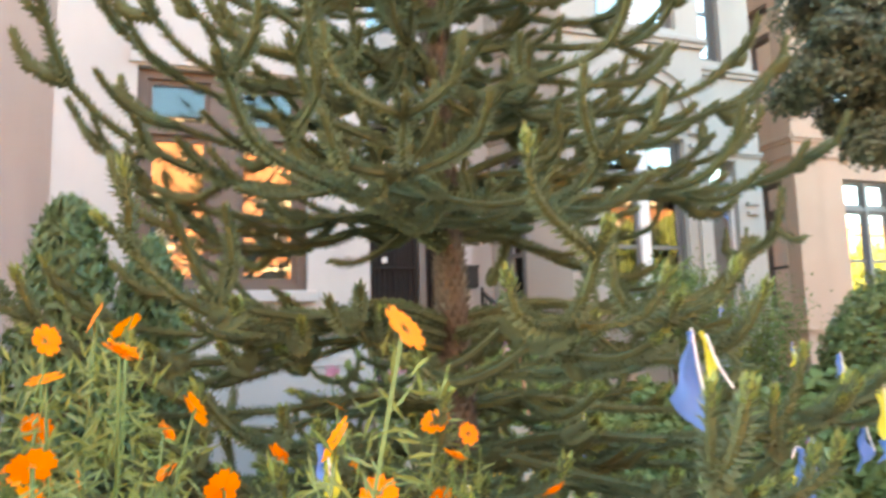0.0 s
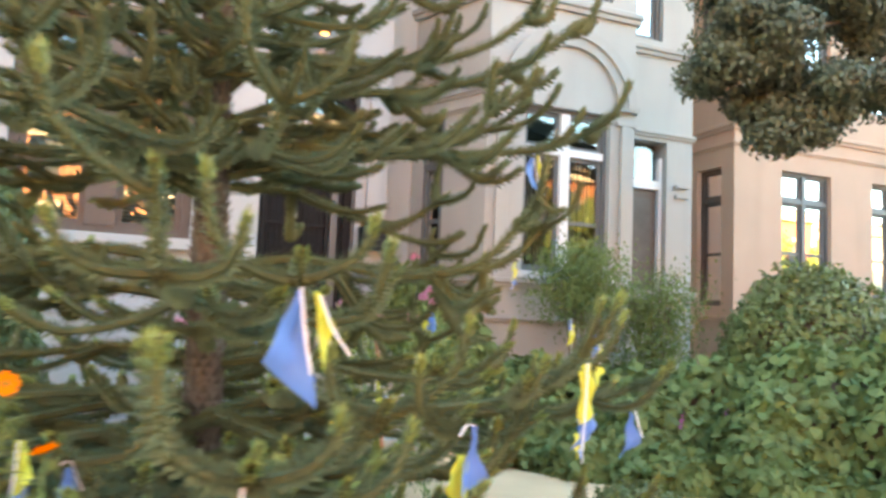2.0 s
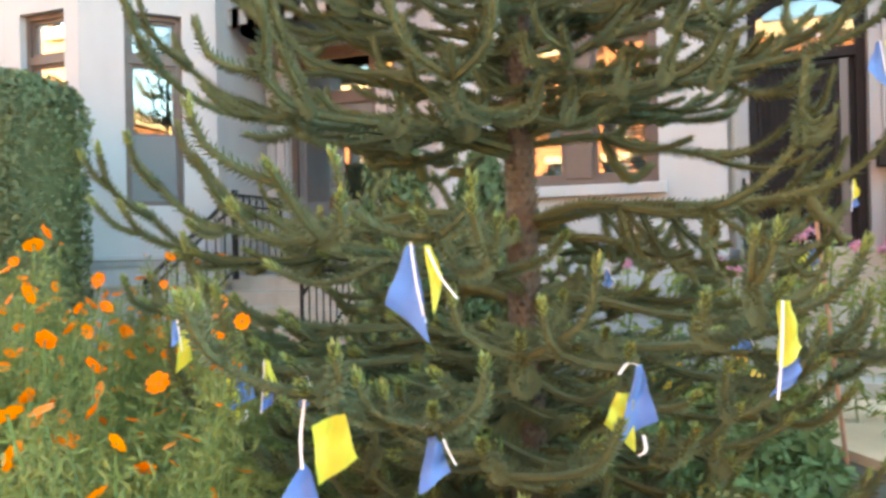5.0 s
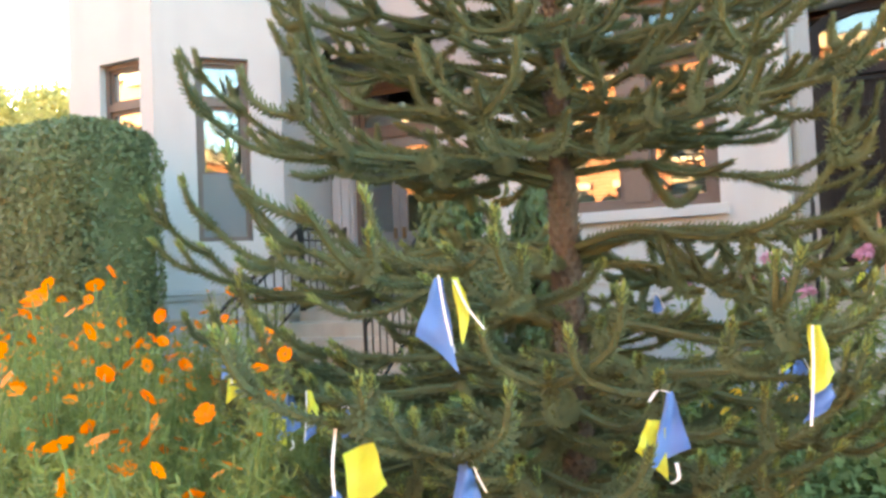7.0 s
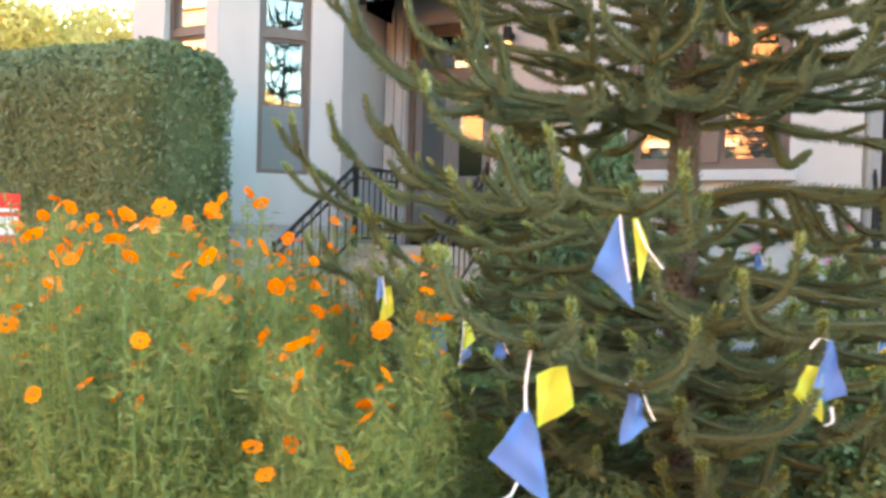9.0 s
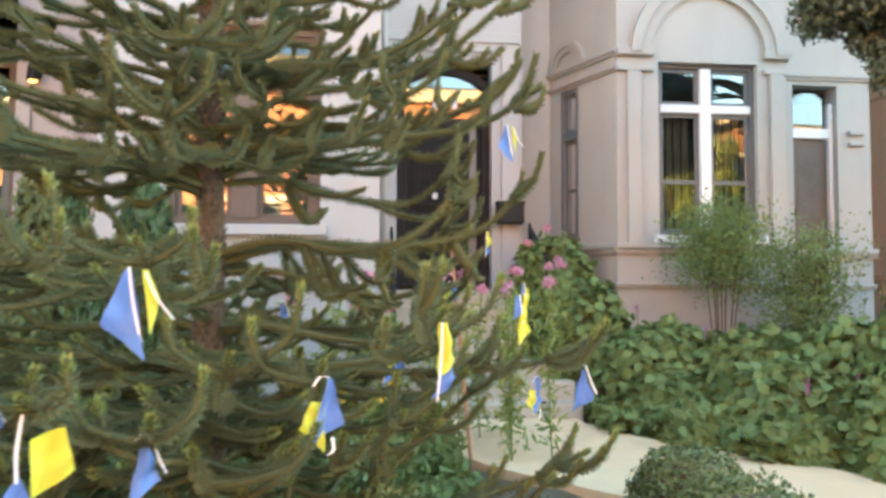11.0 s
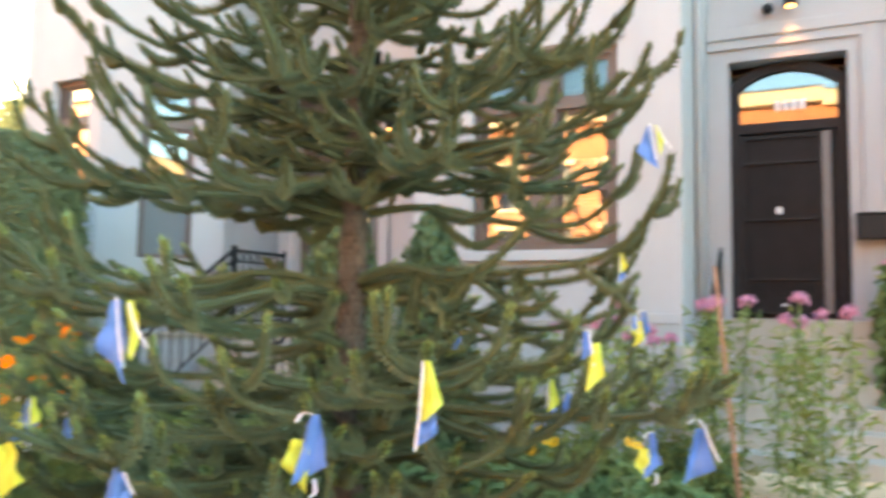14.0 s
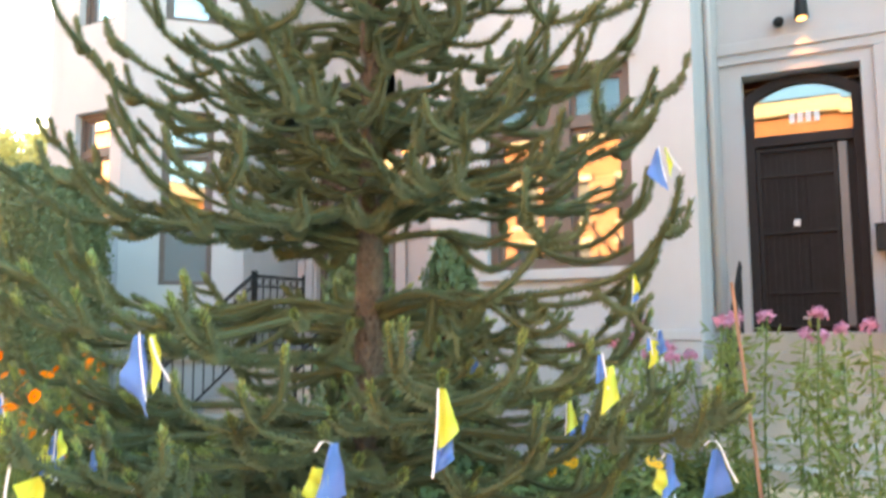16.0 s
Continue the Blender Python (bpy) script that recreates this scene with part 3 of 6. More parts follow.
def stair_rail(name, a, b, h, mat, label, scroll=True, posts=9):
    r = empty(name, a)
    r.matrix_world = Matrix.Identity(4)
    tagged(r, label, "handrail")
    a, b = Vector(a), Vector(b)
    up = Vector((0, 0, 1))

    def bar(nm, p, q, w, d=None):
        bm = bmesh.new()
        v = q - p
        t = Matrix.Translation((p + q) / 2) @ v.to_track_quat("Z", "Y").to_matrix().to_4x4() @ Matrix.Diagonal((w, d or w, v.length, 1))
        bmesh.ops.create_cube(bm, size=1, matrix=t)
        part(nm, bm, mat, r)
    bar("top_rail", a + up * h, b + up * h, 0.045, 0.03)
    bar("middle_rail", a + up * (h - 0.14), b + up * (h - 0.14), 0.022)
    bar("bottom_rail", a + up * 0.1, b + up * 0.1, 0.022)
    for i in range(posts):
        p = a.lerp(b, i / (posts - 1))
        thick = 0.030 if i in (0, posts - 1) else 0.013
        bar("post" if thick > 0.02 else "baluster", p - up * (0.02 if thick > 0.02 else -0.1), p + up * (h + (0.06 if thick > 0.02 else 0)), thick)
    if scroll:
        for i in range(posts - 1):
            p = a.lerp(b, (i + 0.5) / (posts - 1)) + up * (h - 0.07)
            bm = bmesh.new()
            ring = []
            d = (b - a).normalized()
            for k in range(12):
                t = 2 * math.pi * k / 12
                o = p + d * 0.055 * math.cos(t) + up * 0.055 * math.sin(t)
                i2 = p + d * 0.042 * math.cos(t) + up * 0.042 * math.sin(t)
                ring.append((bm.verts.new(o), bm.verts.new(i2)))
            for k in range(12):
                bm.faces.new((ring[k][0], ring[(k + 1) % 12][0], ring[(k + 1) % 12][1], ring[k][1]))
            g = bmesh.ops.solidify(bm, geom=bm.faces[:], thickness=0.012)
            part("scroll", bm, mat, r)


stair_rail("stair_rail", (3.12, 7.35, 1.1), (3.12, 8.75, 1.98), 0.72, M_black, "black iron handrail of the concrete steps", scroll=False, posts=8)
stair_rail("stair_rail", (4.88, 8.0, 1.55), (4.88, 8.95, 1.98), 0.80, M_black, "black iron rail at the top of the steps", scroll=False, posts=9)

# ---- the porch between the houses, with glazed double doors ----
porch_house = empty("porch_house")
tagged(porch_house, "pale terrace house with glazed double doors and canted bay", "house")
PY = 9.30
mp_, _ = face_frame((-3.3, PY), (BAY_L, PY))
P0, P1 = 0.37, 1.75
wall("wall", (-3.3, PY), (BAY_L, PY), 0.3, TOP, [(P0, P1, 1.75, 4.95, 0)], M_white, porch_house)
C1, C2, C3, C0 = (-5.6, 6.69), (-4.13, 6.69), (-3.03, 7.79), (-6.7, 7.79)
m1, l1 = face_frame(C1, C2)
m2, l2 = face_frame(C2, C3)
m0, l0 = face_frame(C0, C1)
wall("wall", C1, C2, 0.3, TOP, [(0.56, 1.25, 2.64, 4.97, 0), (0.56, 1.25, 6.2, 8.2, 0)], M_white, porch_house)
wall("wall", C2, C3, 0.3, TOP, [(0.49, 1.15, 2.64, 4.97, 0), (0.49, 1.15, 6.2, 8.2, 0)], M_white, porch_house)
wall("wall", C3, (-3.28, PY), 0.3, TOP, [], M_white, porch_house)
wall("wall", C0, C1, 0.3, TOP, [], M_white, porch_house)
wall("wall", (-6.7, 20), C0, 0.3, TOP, [], M_white, porch_house)
bm = bmesh.new()
box(bm, -6.7, BAY_L, 6.75, 20, TOP, TOP + 0.15)
part("roof", bm, M_road, porch_house)
tall_window("window", m1, 0.56, 1.25, 2.64, 4.97, 4.42, M_brown, porch_house)
tall_window("window", m1, 0.56, 1.25, 6.2, 8.2, 7.6, M_brown, porch_house, glass=M_glassmid)
tall_window("window", m2, 0.49, 1.15, 2.64, 4.97, 4.42, M_brown, porch_house, blind=0.46, screen=True, glass=M_glassmid)
tall_window("window", m2, 0.49, 1.15, 6.2, 8.2, 7.6, M_brown, porch_house)
ledge("water_table", [C0, C1, C2, C3, (-3.28, PY)], 1.92, 0.13, 0.07, M_white, porch_house)
ledge("water_table", [C0, C1, C2, C3, (-3.28, PY)], 1.62, 0.08, 0.05, M_stone, porch_house)
ledge("cornice", [C0, C1, C2, C3, (-3.28, PY), (BAY_L, PY)], TOP - 0.5, 0.4, 0.25, M_white, porch_house)
bm = bmesh.new()
for a, b in ((0.06, 0.2), (0.22, 0.34)):
    box(bm, a, b, 0.002, 0.07, 1.75, 5.2, bevel=0.012)
box(bm, 1.80, 1.95, 0.002, 0.07, 1.75, 5.2, bevel=0.012)
bm.transform(mp_)
part("pilaster", bm, M_white, porch_house)


def double_doors():
    d = empty("double_doors")
    d.parent = porch_house
    d["label"] = "grey-brown glazed double doors under a transom"
    v = -0.15
    bm = bmesh.new()
    box(bm, P0, P0 + 0.09, v - 0.1, v + 0.05, 1.75, 4.95)
    box(bm, P1 - 0.09, P1, v - 0.1, v + 0.05, 1.75, 4.95)
    box(bm, P0 + 0.09, P1 - 0.09, v - 0.1, v + 0.05, 4.84, 4.95)
    box(bm, P0 + 0.09, P1 - 0.09, v - 0.1, v + 0.06, 4.13, 4.26)
    bm.transform(mp_)
    part("door_frame", bm, M_brown, d)
    sash(mp_, P0 + 0.09, P1 - 0.09, 4.26, 4.84, v, M_brown, d, 0.06)
    uc = (P0 + P1) / 2
    for a, b in ((P0 + 0.09, uc - 0.003), (uc + 0.003, P1 - 0.09)):
        bm = bmesh.new()
        for q in ((a, a + 0.11, 1.8, 4.13), (b - 0.11, b, 1.8, 4.13), (a + 0.11, b - 0.11, 3.98, 4.13), (a + 0.11, b - 0.11, 2.62, 2.76), (a + 0.11, b - 0.11, 1.8, 2.0)):
            box(bm, q[0], q[1], v - 0.06, v, q[2], q[3], bevel=0.005)
        box(bm, a + 0.11, b - 0.11, v - 0.05, v - 0.02, 2.0, 2.62)
        bm.transform(mp_)
        part("door_leaf", bm, M_darkframe, d)
        bm = bmesh.new()
        box(bm, a + 0.11, b - 0.11, v - 0.035, v - 0.028, 2.76, 3.98)
        bm.transform(mp_)
        g = part("pane", bm, M_glass, d)
        g.visible_shadow = False
    for u in (uc - 0.07, uc + 0.07):
        local_box("handle", mp_, (u - 0.02, u + 0.02, v, v + 0.05, 2.66, 2.82), M_brass, d, "brass handle", bevel=0.006)
    local_box("threshold", mp_, (P0, P1, -0.3, 0.1, 1.66, 1.75), M_stone, d)
    room(mp_, P0, P1, 1.8, 4.9, d)


double_doors()
awning = empty("awning")
tagged(awning, "dark striped canvas awning over the double doors", "awning")
bm = bmesh.new()
a0, a1 = -3.15, -1.55
n = 14
for k, (ya, za, yb, zb) in enumerate(((9.28, 5.75, 8.15, 5.2), (8.15, 5.2, 8.15, 4.98))):
    for i in range(n):
        x0, x1 = a0 + (a1 - a0) * i / n, a0 + (a1 - a0) * (i + 1) / n
        drop = 0.03 if k and i % 2 else 0
        bm.faces.new([bm.verts.new(p) for p in ((x0, ya, za), (x1, ya, za), (x1, yb, zb - drop), (x0, yb, zb - drop))])
for x in (a0, a1):
    bm.faces.new([bm.verts.new(p) for p in ((x, 9.28, 5.75), (x, 8.15, 5.2), (x, 8.15, 4.98), (x, 9.28, 4.98))])
bmesh.ops.solidify(bm, geom=bm.faces[:], thickness=0.008)
M_canvas = material("dark_awning_canvas", (0.09, 0.08, 0.075), 0.8, vary=0.2, bump=0.1)
M_stripe = material("faded_awning_stripe", (0.22, 0.21, 0.2), 0.8, vary=0.15, bump=0.1)
part("canopy", bm, M_canvas, awning)
for i in range(0, n, 2):
    x0, x1 = a0 + (a1 - a0) * i / n, a0 + (a1 - a0) * (i + 1) / n
    boxpart("valance_stripe", (x0, x1, 8.135, 8.142, 4.99, 5.19), M_stripe, awning, "faded grey stripe")
wall_lamp((-1.28, 9.26, 4.62), "wall_lamp")

porch_steps = empty("porch_steps")
tagged(porch_steps, "grey stone steps up to the double doors", "steps")
for i in range(6):
    y0 = 6.55 + 0.30 * i
    za = 0.66 + 0.182 * (i + 1)
    boxpart("step", (-3.05, -0.9, y0, PY - 0.01 if i == 5 else y0 + 0.34, 0.4, za), M_stone, porch_steps, bevel=0.012)
stair_rail("stair_rail", (-2.9, 6.3, 0.75), (-2.65, 7.55, 1.75), 1.0, M_black, "ornate black iron handrail beside stone steps", posts=10)
stair_rail("stair_rail", (-2.64, 7.6, 1.75), (-2.64, 8.6, 1.75), 1.0, M_black, "ornate black iron rail of the porch landing", posts=8)
stair_rail("stair_rail", (-1.0, 6.3, 0.75), (-1.0, 7.9, 1.75), 1.0, M_black, "ornate black iron handrail beside stone steps", posts=12)

# ---- the grey house with the arched bay ----
grey_house = empty("bay_house")
tagged(grey_house, "grey painted stone terrace house with round-arched bay window", "house")
G = [(4.80, 9.5), (5.28, 9.5), (5.80, 8.26), (7.95, 8.26), (8.15, 9.1), (9.60, 9.1)]
mg1, lg1 = face_frame(G[1], G[2])
mg2, lg2 = face_frame(G[2], G[3])
mg4, lg4 = face_frame(G[4], G[5])
wall("wall", G[0], G[1], 0.3, TOP, [], M_grey, grey_house, thick=0.25)
wall("wall", G[1], G[2], 0.3, TOP, [(0.22, 0.60, 2.62, 4.62, 0), (0.22, 0.60, 6.2, 8.0, 0)], M_grey, grey_house)
wall("wall", G[2], G[3], 0.3, TOP, [(0.52, 1.77, 2.66, 4.77, 0), (0.52, 1.77, 6.3, 8.2, 0)], M_grey, grey_house)
wall("wall", G[3], G[4], 0.3, TOP, [], M_grey, grey_house)
wall("wall", G[4], G[5], 0.3, TOP, [(0.35, 0.98, 2.0, 4.55, 0.22), (0.35, 0.88, 6.3, 8.0, 0)], M_grey, grey_house)
wall("wall", G[5], (9.60, 12.7), 0.3, TOP, [], M_grey, grey_house)
bm = bmesh.new()
box(bm, 4.8, 9.6, 8.4, 20, TOP, TOP + 0.15)
part("roof", bm, M_road, grey_house)
double_window("window_pair", mg2, 0.52, 1.77, 2.66, 4.77, 4.22, M_darkframe, M_whitetrim, grey_house, blinds=False, mull=0.135, bar=0.05, glass=M_glassmid, low_glass=M_glassdim)
double_window("window_pair", mg2, 0.52, 1.77, 6.3, 8.2, 7.7, M_darkframe, M_whitetrim, grey_house, blinds=False, mull=0.135, bar=0.05, glass=M_glassmid)
tall_window("window", mg1, 0.22, 0.60, 2.62, 4.62, 4.0, M_darkframe, grey_house, glass=M_glassdim, recess=-0.05)
tall_window("window", mg1, 0.22, 0.60, 6.2, 8.0, 7.5, M_darkframe, grey_house, glass=M_glassdim, recess=-0.05)
tall_window("window", mg4, 0.35, 0.88, 6.3, 8.0, 0, M_darkframe, grey_house)
local_box("window_sill", mg2, (0.45, 1.84, -0.1, 0.09, 2.57, 2.657), M_whitetrim, grey_house, bevel=0.01)
chain = [G[1], G[2], G[3], G[4], G[5]]
ledge("string_course", chain[:2], 4.83, 0.08, 0.06, M_greytrim, grey_house)
ledge("string_course", chain[:2], 4.64, 0.06, 0.05, M_greytrim, grey_house)
for u0, u1 in ((0.0, 0.45), (1.84, 2.15)):
    local_box("string_course", mg2, (u0, u1, 0.002, 0.07, 4.83, 4.91), M_greytrim, grey_house, bevel=0.008)
    local_box("string_course", mg2, (u0, u1, 0.002, 0.055, 4.64, 4.70), M_greytrim, grey_house, bevel=0.008)
ledge("string_course", chain[2:], 4.83, 0.08, 0.06, M_greytrim, grey_house)
ledge("sill_course", chain, 2.44, 0.12, 0.08, M_greytrim, grey_house)
ledge("plinth_course", chain, 2.02, 0.07, 0.05, M_greytrim, grey_house)
ledge("floor_course", chain, 6.05, 0.14, 0.09, M_greytrim, grey_house)
ledge("cornice", chain, TOP - 0.5, 0.45, 0.3, M_greytrim, grey_house)
for u in (0.12, 1.92):
    local_box("pilaster", mg2, (u, u + 0.17, 0.002, 0.05, 2.56, 4.64), M_grey, grey_house, bevel=0.008)


def arch_band(m, uc, z, r0, r1, v, parent, name="arch_moulding"):
    bm = bmesh.new()
    n = 28
    for ra, rb, w in ((r0, (r0 + r1) / 2, v * 0.6), ((r0 + r1) / 2, r1, v)):
        rings = []
        for i in range(n + 1):
            t = math.pi * i / n
            c, s = math.cos(t), math.sin(t)
            rings.append([bm.verts.new((uc + r * c, q, z + r * s)) for r, q in ((ra, 0.001), (ra, w), (rb, w), (rb, 0.001))])
        for a, b in zip(rings, rings[1:]):
            for k in range(3):
                bm.faces.new((a[k], a[k + 1], b[k + 1], b[k]))
    bmesh.ops.recalc_face_normals(bm, faces=bm.faces)
    bm.transform(m)
    part(name, bm, M_greytrim, parent)


arch_band(mg2, 1.145, 4.87, 0.72, 0.98, 0.09, grey_house)
arch_band(mg1, 0.41, 4.87, 0.24, 0.38, 0.07, grey_house)
for z in (3.95, 4.1):
    local_box("bracket", mg4, (1.12, 1.34, 0.002, 0.06, z, z + 0.05), M_greytrim, grey_house, bevel=0.006)


def side_door():
    d = empty("side_door")
    d.parent = grey_house
    d["label"] = "narrow arched doorway with white transom bar"
    v = -0.15
    bm = bmesh.new()
    for q in ((0.35, 0.41, 2.0, 4.55), (0.92, 0.98, 2.0, 4.55), (0.41, 0.92, 4.07, 4.20)):
        box(bm, q[0], q[1], v - 0.1, v + 0.05, q[2], q[3], bevel=0.006)
    bm.transform(mg4)
    part("door_frame", bm, M_whitetrim, d)
    local_box("door_leaf", mg4, (0.41, 0.92, v - 0.06, v - 0.02, 2.02, 4.07), M_brown, d, bevel=0.005)
    # opaque panel in the dark room colour stands for the glass
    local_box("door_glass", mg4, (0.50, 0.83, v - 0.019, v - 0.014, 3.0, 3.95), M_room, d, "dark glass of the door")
    local_box("handle", mg4, (0.44, 0.47, v - 0.02, v + 0.03, 3.02, 3.12), M_brass, d, "brass handle")
    bm = bmesh.new()
    prism(bm, [(0.41, 4.20)] + arc(0.665, 4.53, 0.255, 0.18) + [(0.92, 4.20)], v - 0.03, v - 0.024)
    bmesh.ops.recalc_face_normals(bm, faces=bm.faces)
    bm.transform(mg4)
    part("pane", bm, M_glassdim, d)
    room(mg4, 0.35, 0.98, 2.0, 4.6, d, depth=0.6)


side_door()

# ---- the pink house ----
pink_house = empty("pink_house")
tagged(pink_house, "salmon pink stucco terrace house with tall dark windows", "house")
wall("wall", (9.60, 12.7), (12.0, 12.7), 0.3, TOP, [], M_pink, pink_house)
mk1, _ = face_frame((12.0, 12.697), (12.0, 10.85))
mk2, _ = face_frame((12.0, 10.85), (17.5, 10.85))
wall("wall", (12.0, 12.697), (12.0, 10.85), 0.3, TOP, [(0.86, 1.52, 2.5, 5.1, 0), (0.86, 1.52, 6.5, 8.6, 0)], M_pink, pink_house)
wall("wall", (12.0, 10.85), (17.5, 10.85), 0.3, TOP, [(1.15, 2.4, 2.8, 5.1, 0), (1.15, 2.4, 6.5, 8.6, 0), (3.5, 4.7, 2.8, 5.1, 0), (3.5, 4.7, 6.5, 8.6, 0)], M_pink, pink_house)
wall("wall", (17.5, 10.85), (17.5, 20), 0.3, TOP, [], M_pink, pink_house)
for za, zb in ((2.5, 5.1), (6.5, 8.6)):
    tall_window("window", mk1, 0.86, 1.52, za, zb, zb - 0.6, M_brown, pink_house, glass=M_glassdim, blind=0.7)
for u in (1.15, 3.5):
    for za, zb in ((2.8, 5.1), (6.5, 8.6)):
        double_window("window_pair", mk2, u, u + (1.25 if u < 2 else 1.2), za, zb, zb - 0.55, M_darkframe, M_darkframe, pink_house, blinds=False, mull=0.1, bar=0.05, glass=M_glassdim)
ledge("string_course", [(12.0, 12.69), (12.0, 10.85), (17.5, 10.85)], 5.75, 0.14, 0.08, M_pink, pink_house)
ledge("string_course", [(12.0, 12.69), (12.0, 10.85), (17.5, 10.85)], 5.45, 0.07, 0.05, M_pink, pink_house)
ledge("water_table", [(12.0, 12.69), (12.0, 10.85), (17.5, 10.85)], 2.2, 0.12, 0.06, M_pink, pink_house)
bm = bmesh.new()
box(bm, 9.6, 17.5, 10.9, 20, TOP, TOP + 0.15)
part("roof", bm, M_road, pink_house)
# rear walls that close the terrace
back = boxpart("wall_rear", (-6.7, 17.5, 20.0, 20.3, 0.3, TOP), M_brick)
tagged(back, "plain brick rear wall of the terrace", "wall", kind="structure")

# ---- houses across the street, seen in the window panes ----


def opposite_house(x0, width, h, mat, name="brick_house"):
    hs = empty(name)
    tagged(hs, "sunlit brick terrace house across the street with pale window trim", "house")
    y = -18.0
    ops = []
    n = 3
    for k in range(3):
        for i in range(n):
            u = width * (i + 0.5) / n
            ops.append((u - 0.55, u + 0.55, 1.1 + 2.75 * k, 2.9 + 2.75 * k, 0))
    wall("wall", (x0 + width, y), (x0, y), 0.2, h, ops, mat, hs, thick=0.35)
    m, _ = face_frame((x0 + width, y), (x0, y))
    for u0, u1, za, zb, _r in ops:
        bm = bmesh.new()
        box(bm, u0 - 0.12, u1 + 0.12, 0.002, 0.08, zb, zb + 0.28)
        box(bm, u0 - 0.12, u1 + 0.12, 0.002, 0.1, za - 0.16, za)
        box(bm, u0, u1, -0.25, -0.2, (za + zb) / 2 - 0.04, (za + zb) / 2 + 0.04)
        bm.transform(m)
        part("window_trim", bm, M_cream, hs)
        local_box("pane", m, (u0, u1, -0.32, -0.28, za, zb), M_darkframe, hs)
    local_box("cornice", m, (0, width, 0.002, 0.4, h - 0.6, h), M_cream, hs)
    boxpart("roof", (x0, x0 + width, -30, y, h, h + 0.2), M_road, hs)
    return hs


# unseen houses from x 36.5 on are added to dim the pink house's panes
for i, (x0, w, h, mat) in enumerate(((-45, 7, 14.0, M_brick), (-38, 7, 14.6, M_brick), (-31, 7, 14.2, M_brick), (-24, 7.5, 12.2, M_cream), (-16.5, 7, 10.8, M_brick), (-9.5, 7, 10.8, M_brick),
                                     (-2.5, 7, 11.8, M_brick), (4.5, 7, 11.6, M_brick), (11.5, 8, 10.2, M_cream), (19.5, 8, 10.2, M_brick), (27.5, 9, 9.8, M_brick), (36.5, 9, 10.4, M_brick), (45.5, 9, 10.0, M_cream), (54.5, 9, 10.6, M_brick), (63.5, 10, 10.2, M_brick))):
    opposite_house(x0, w, h, mat)

# ---- the monkey puzzle tree ----
rng = np.random.default_rng(7)
TZ0, TZ1 = 0.50, 6.9


def axis(z):
    """The centre of the slightly leaning trunk at a height."""
    return np.array((2.128 - 0.024 * (z - 2.0), 2.784 + 0.047 * (z - 2.0), z))


def trunk_radius(z):
    return 0.070 * (1 - (z - TZ0) / (TZ1 - TZ0)) + 0.012 + 0.02 * math.exp(-max(0, z - TZ0) / 0.15)



def smooth_line(ctrl, n):
    """Catmull-Rom through control points."""
    p = np.array(ctrl, float)
    p = np.vstack([2 * p[0] - p[1], p, 2 * p[-1] - p[-2]])
    out = []
    seg = len(p) - 3
    for t in np.linspace(0, seg - 1e-6, n):
        i = int(t)
        f = t - i
        a, b, c, d = p[i:i + 4]
        out.append(0.5 * (2 * b + (c - a) * f + (2 * a - 5 * b + 4 * c - d) * f * f + (3 * b - a - 3 * c + d) * f ** 3))
    return np.array(out)


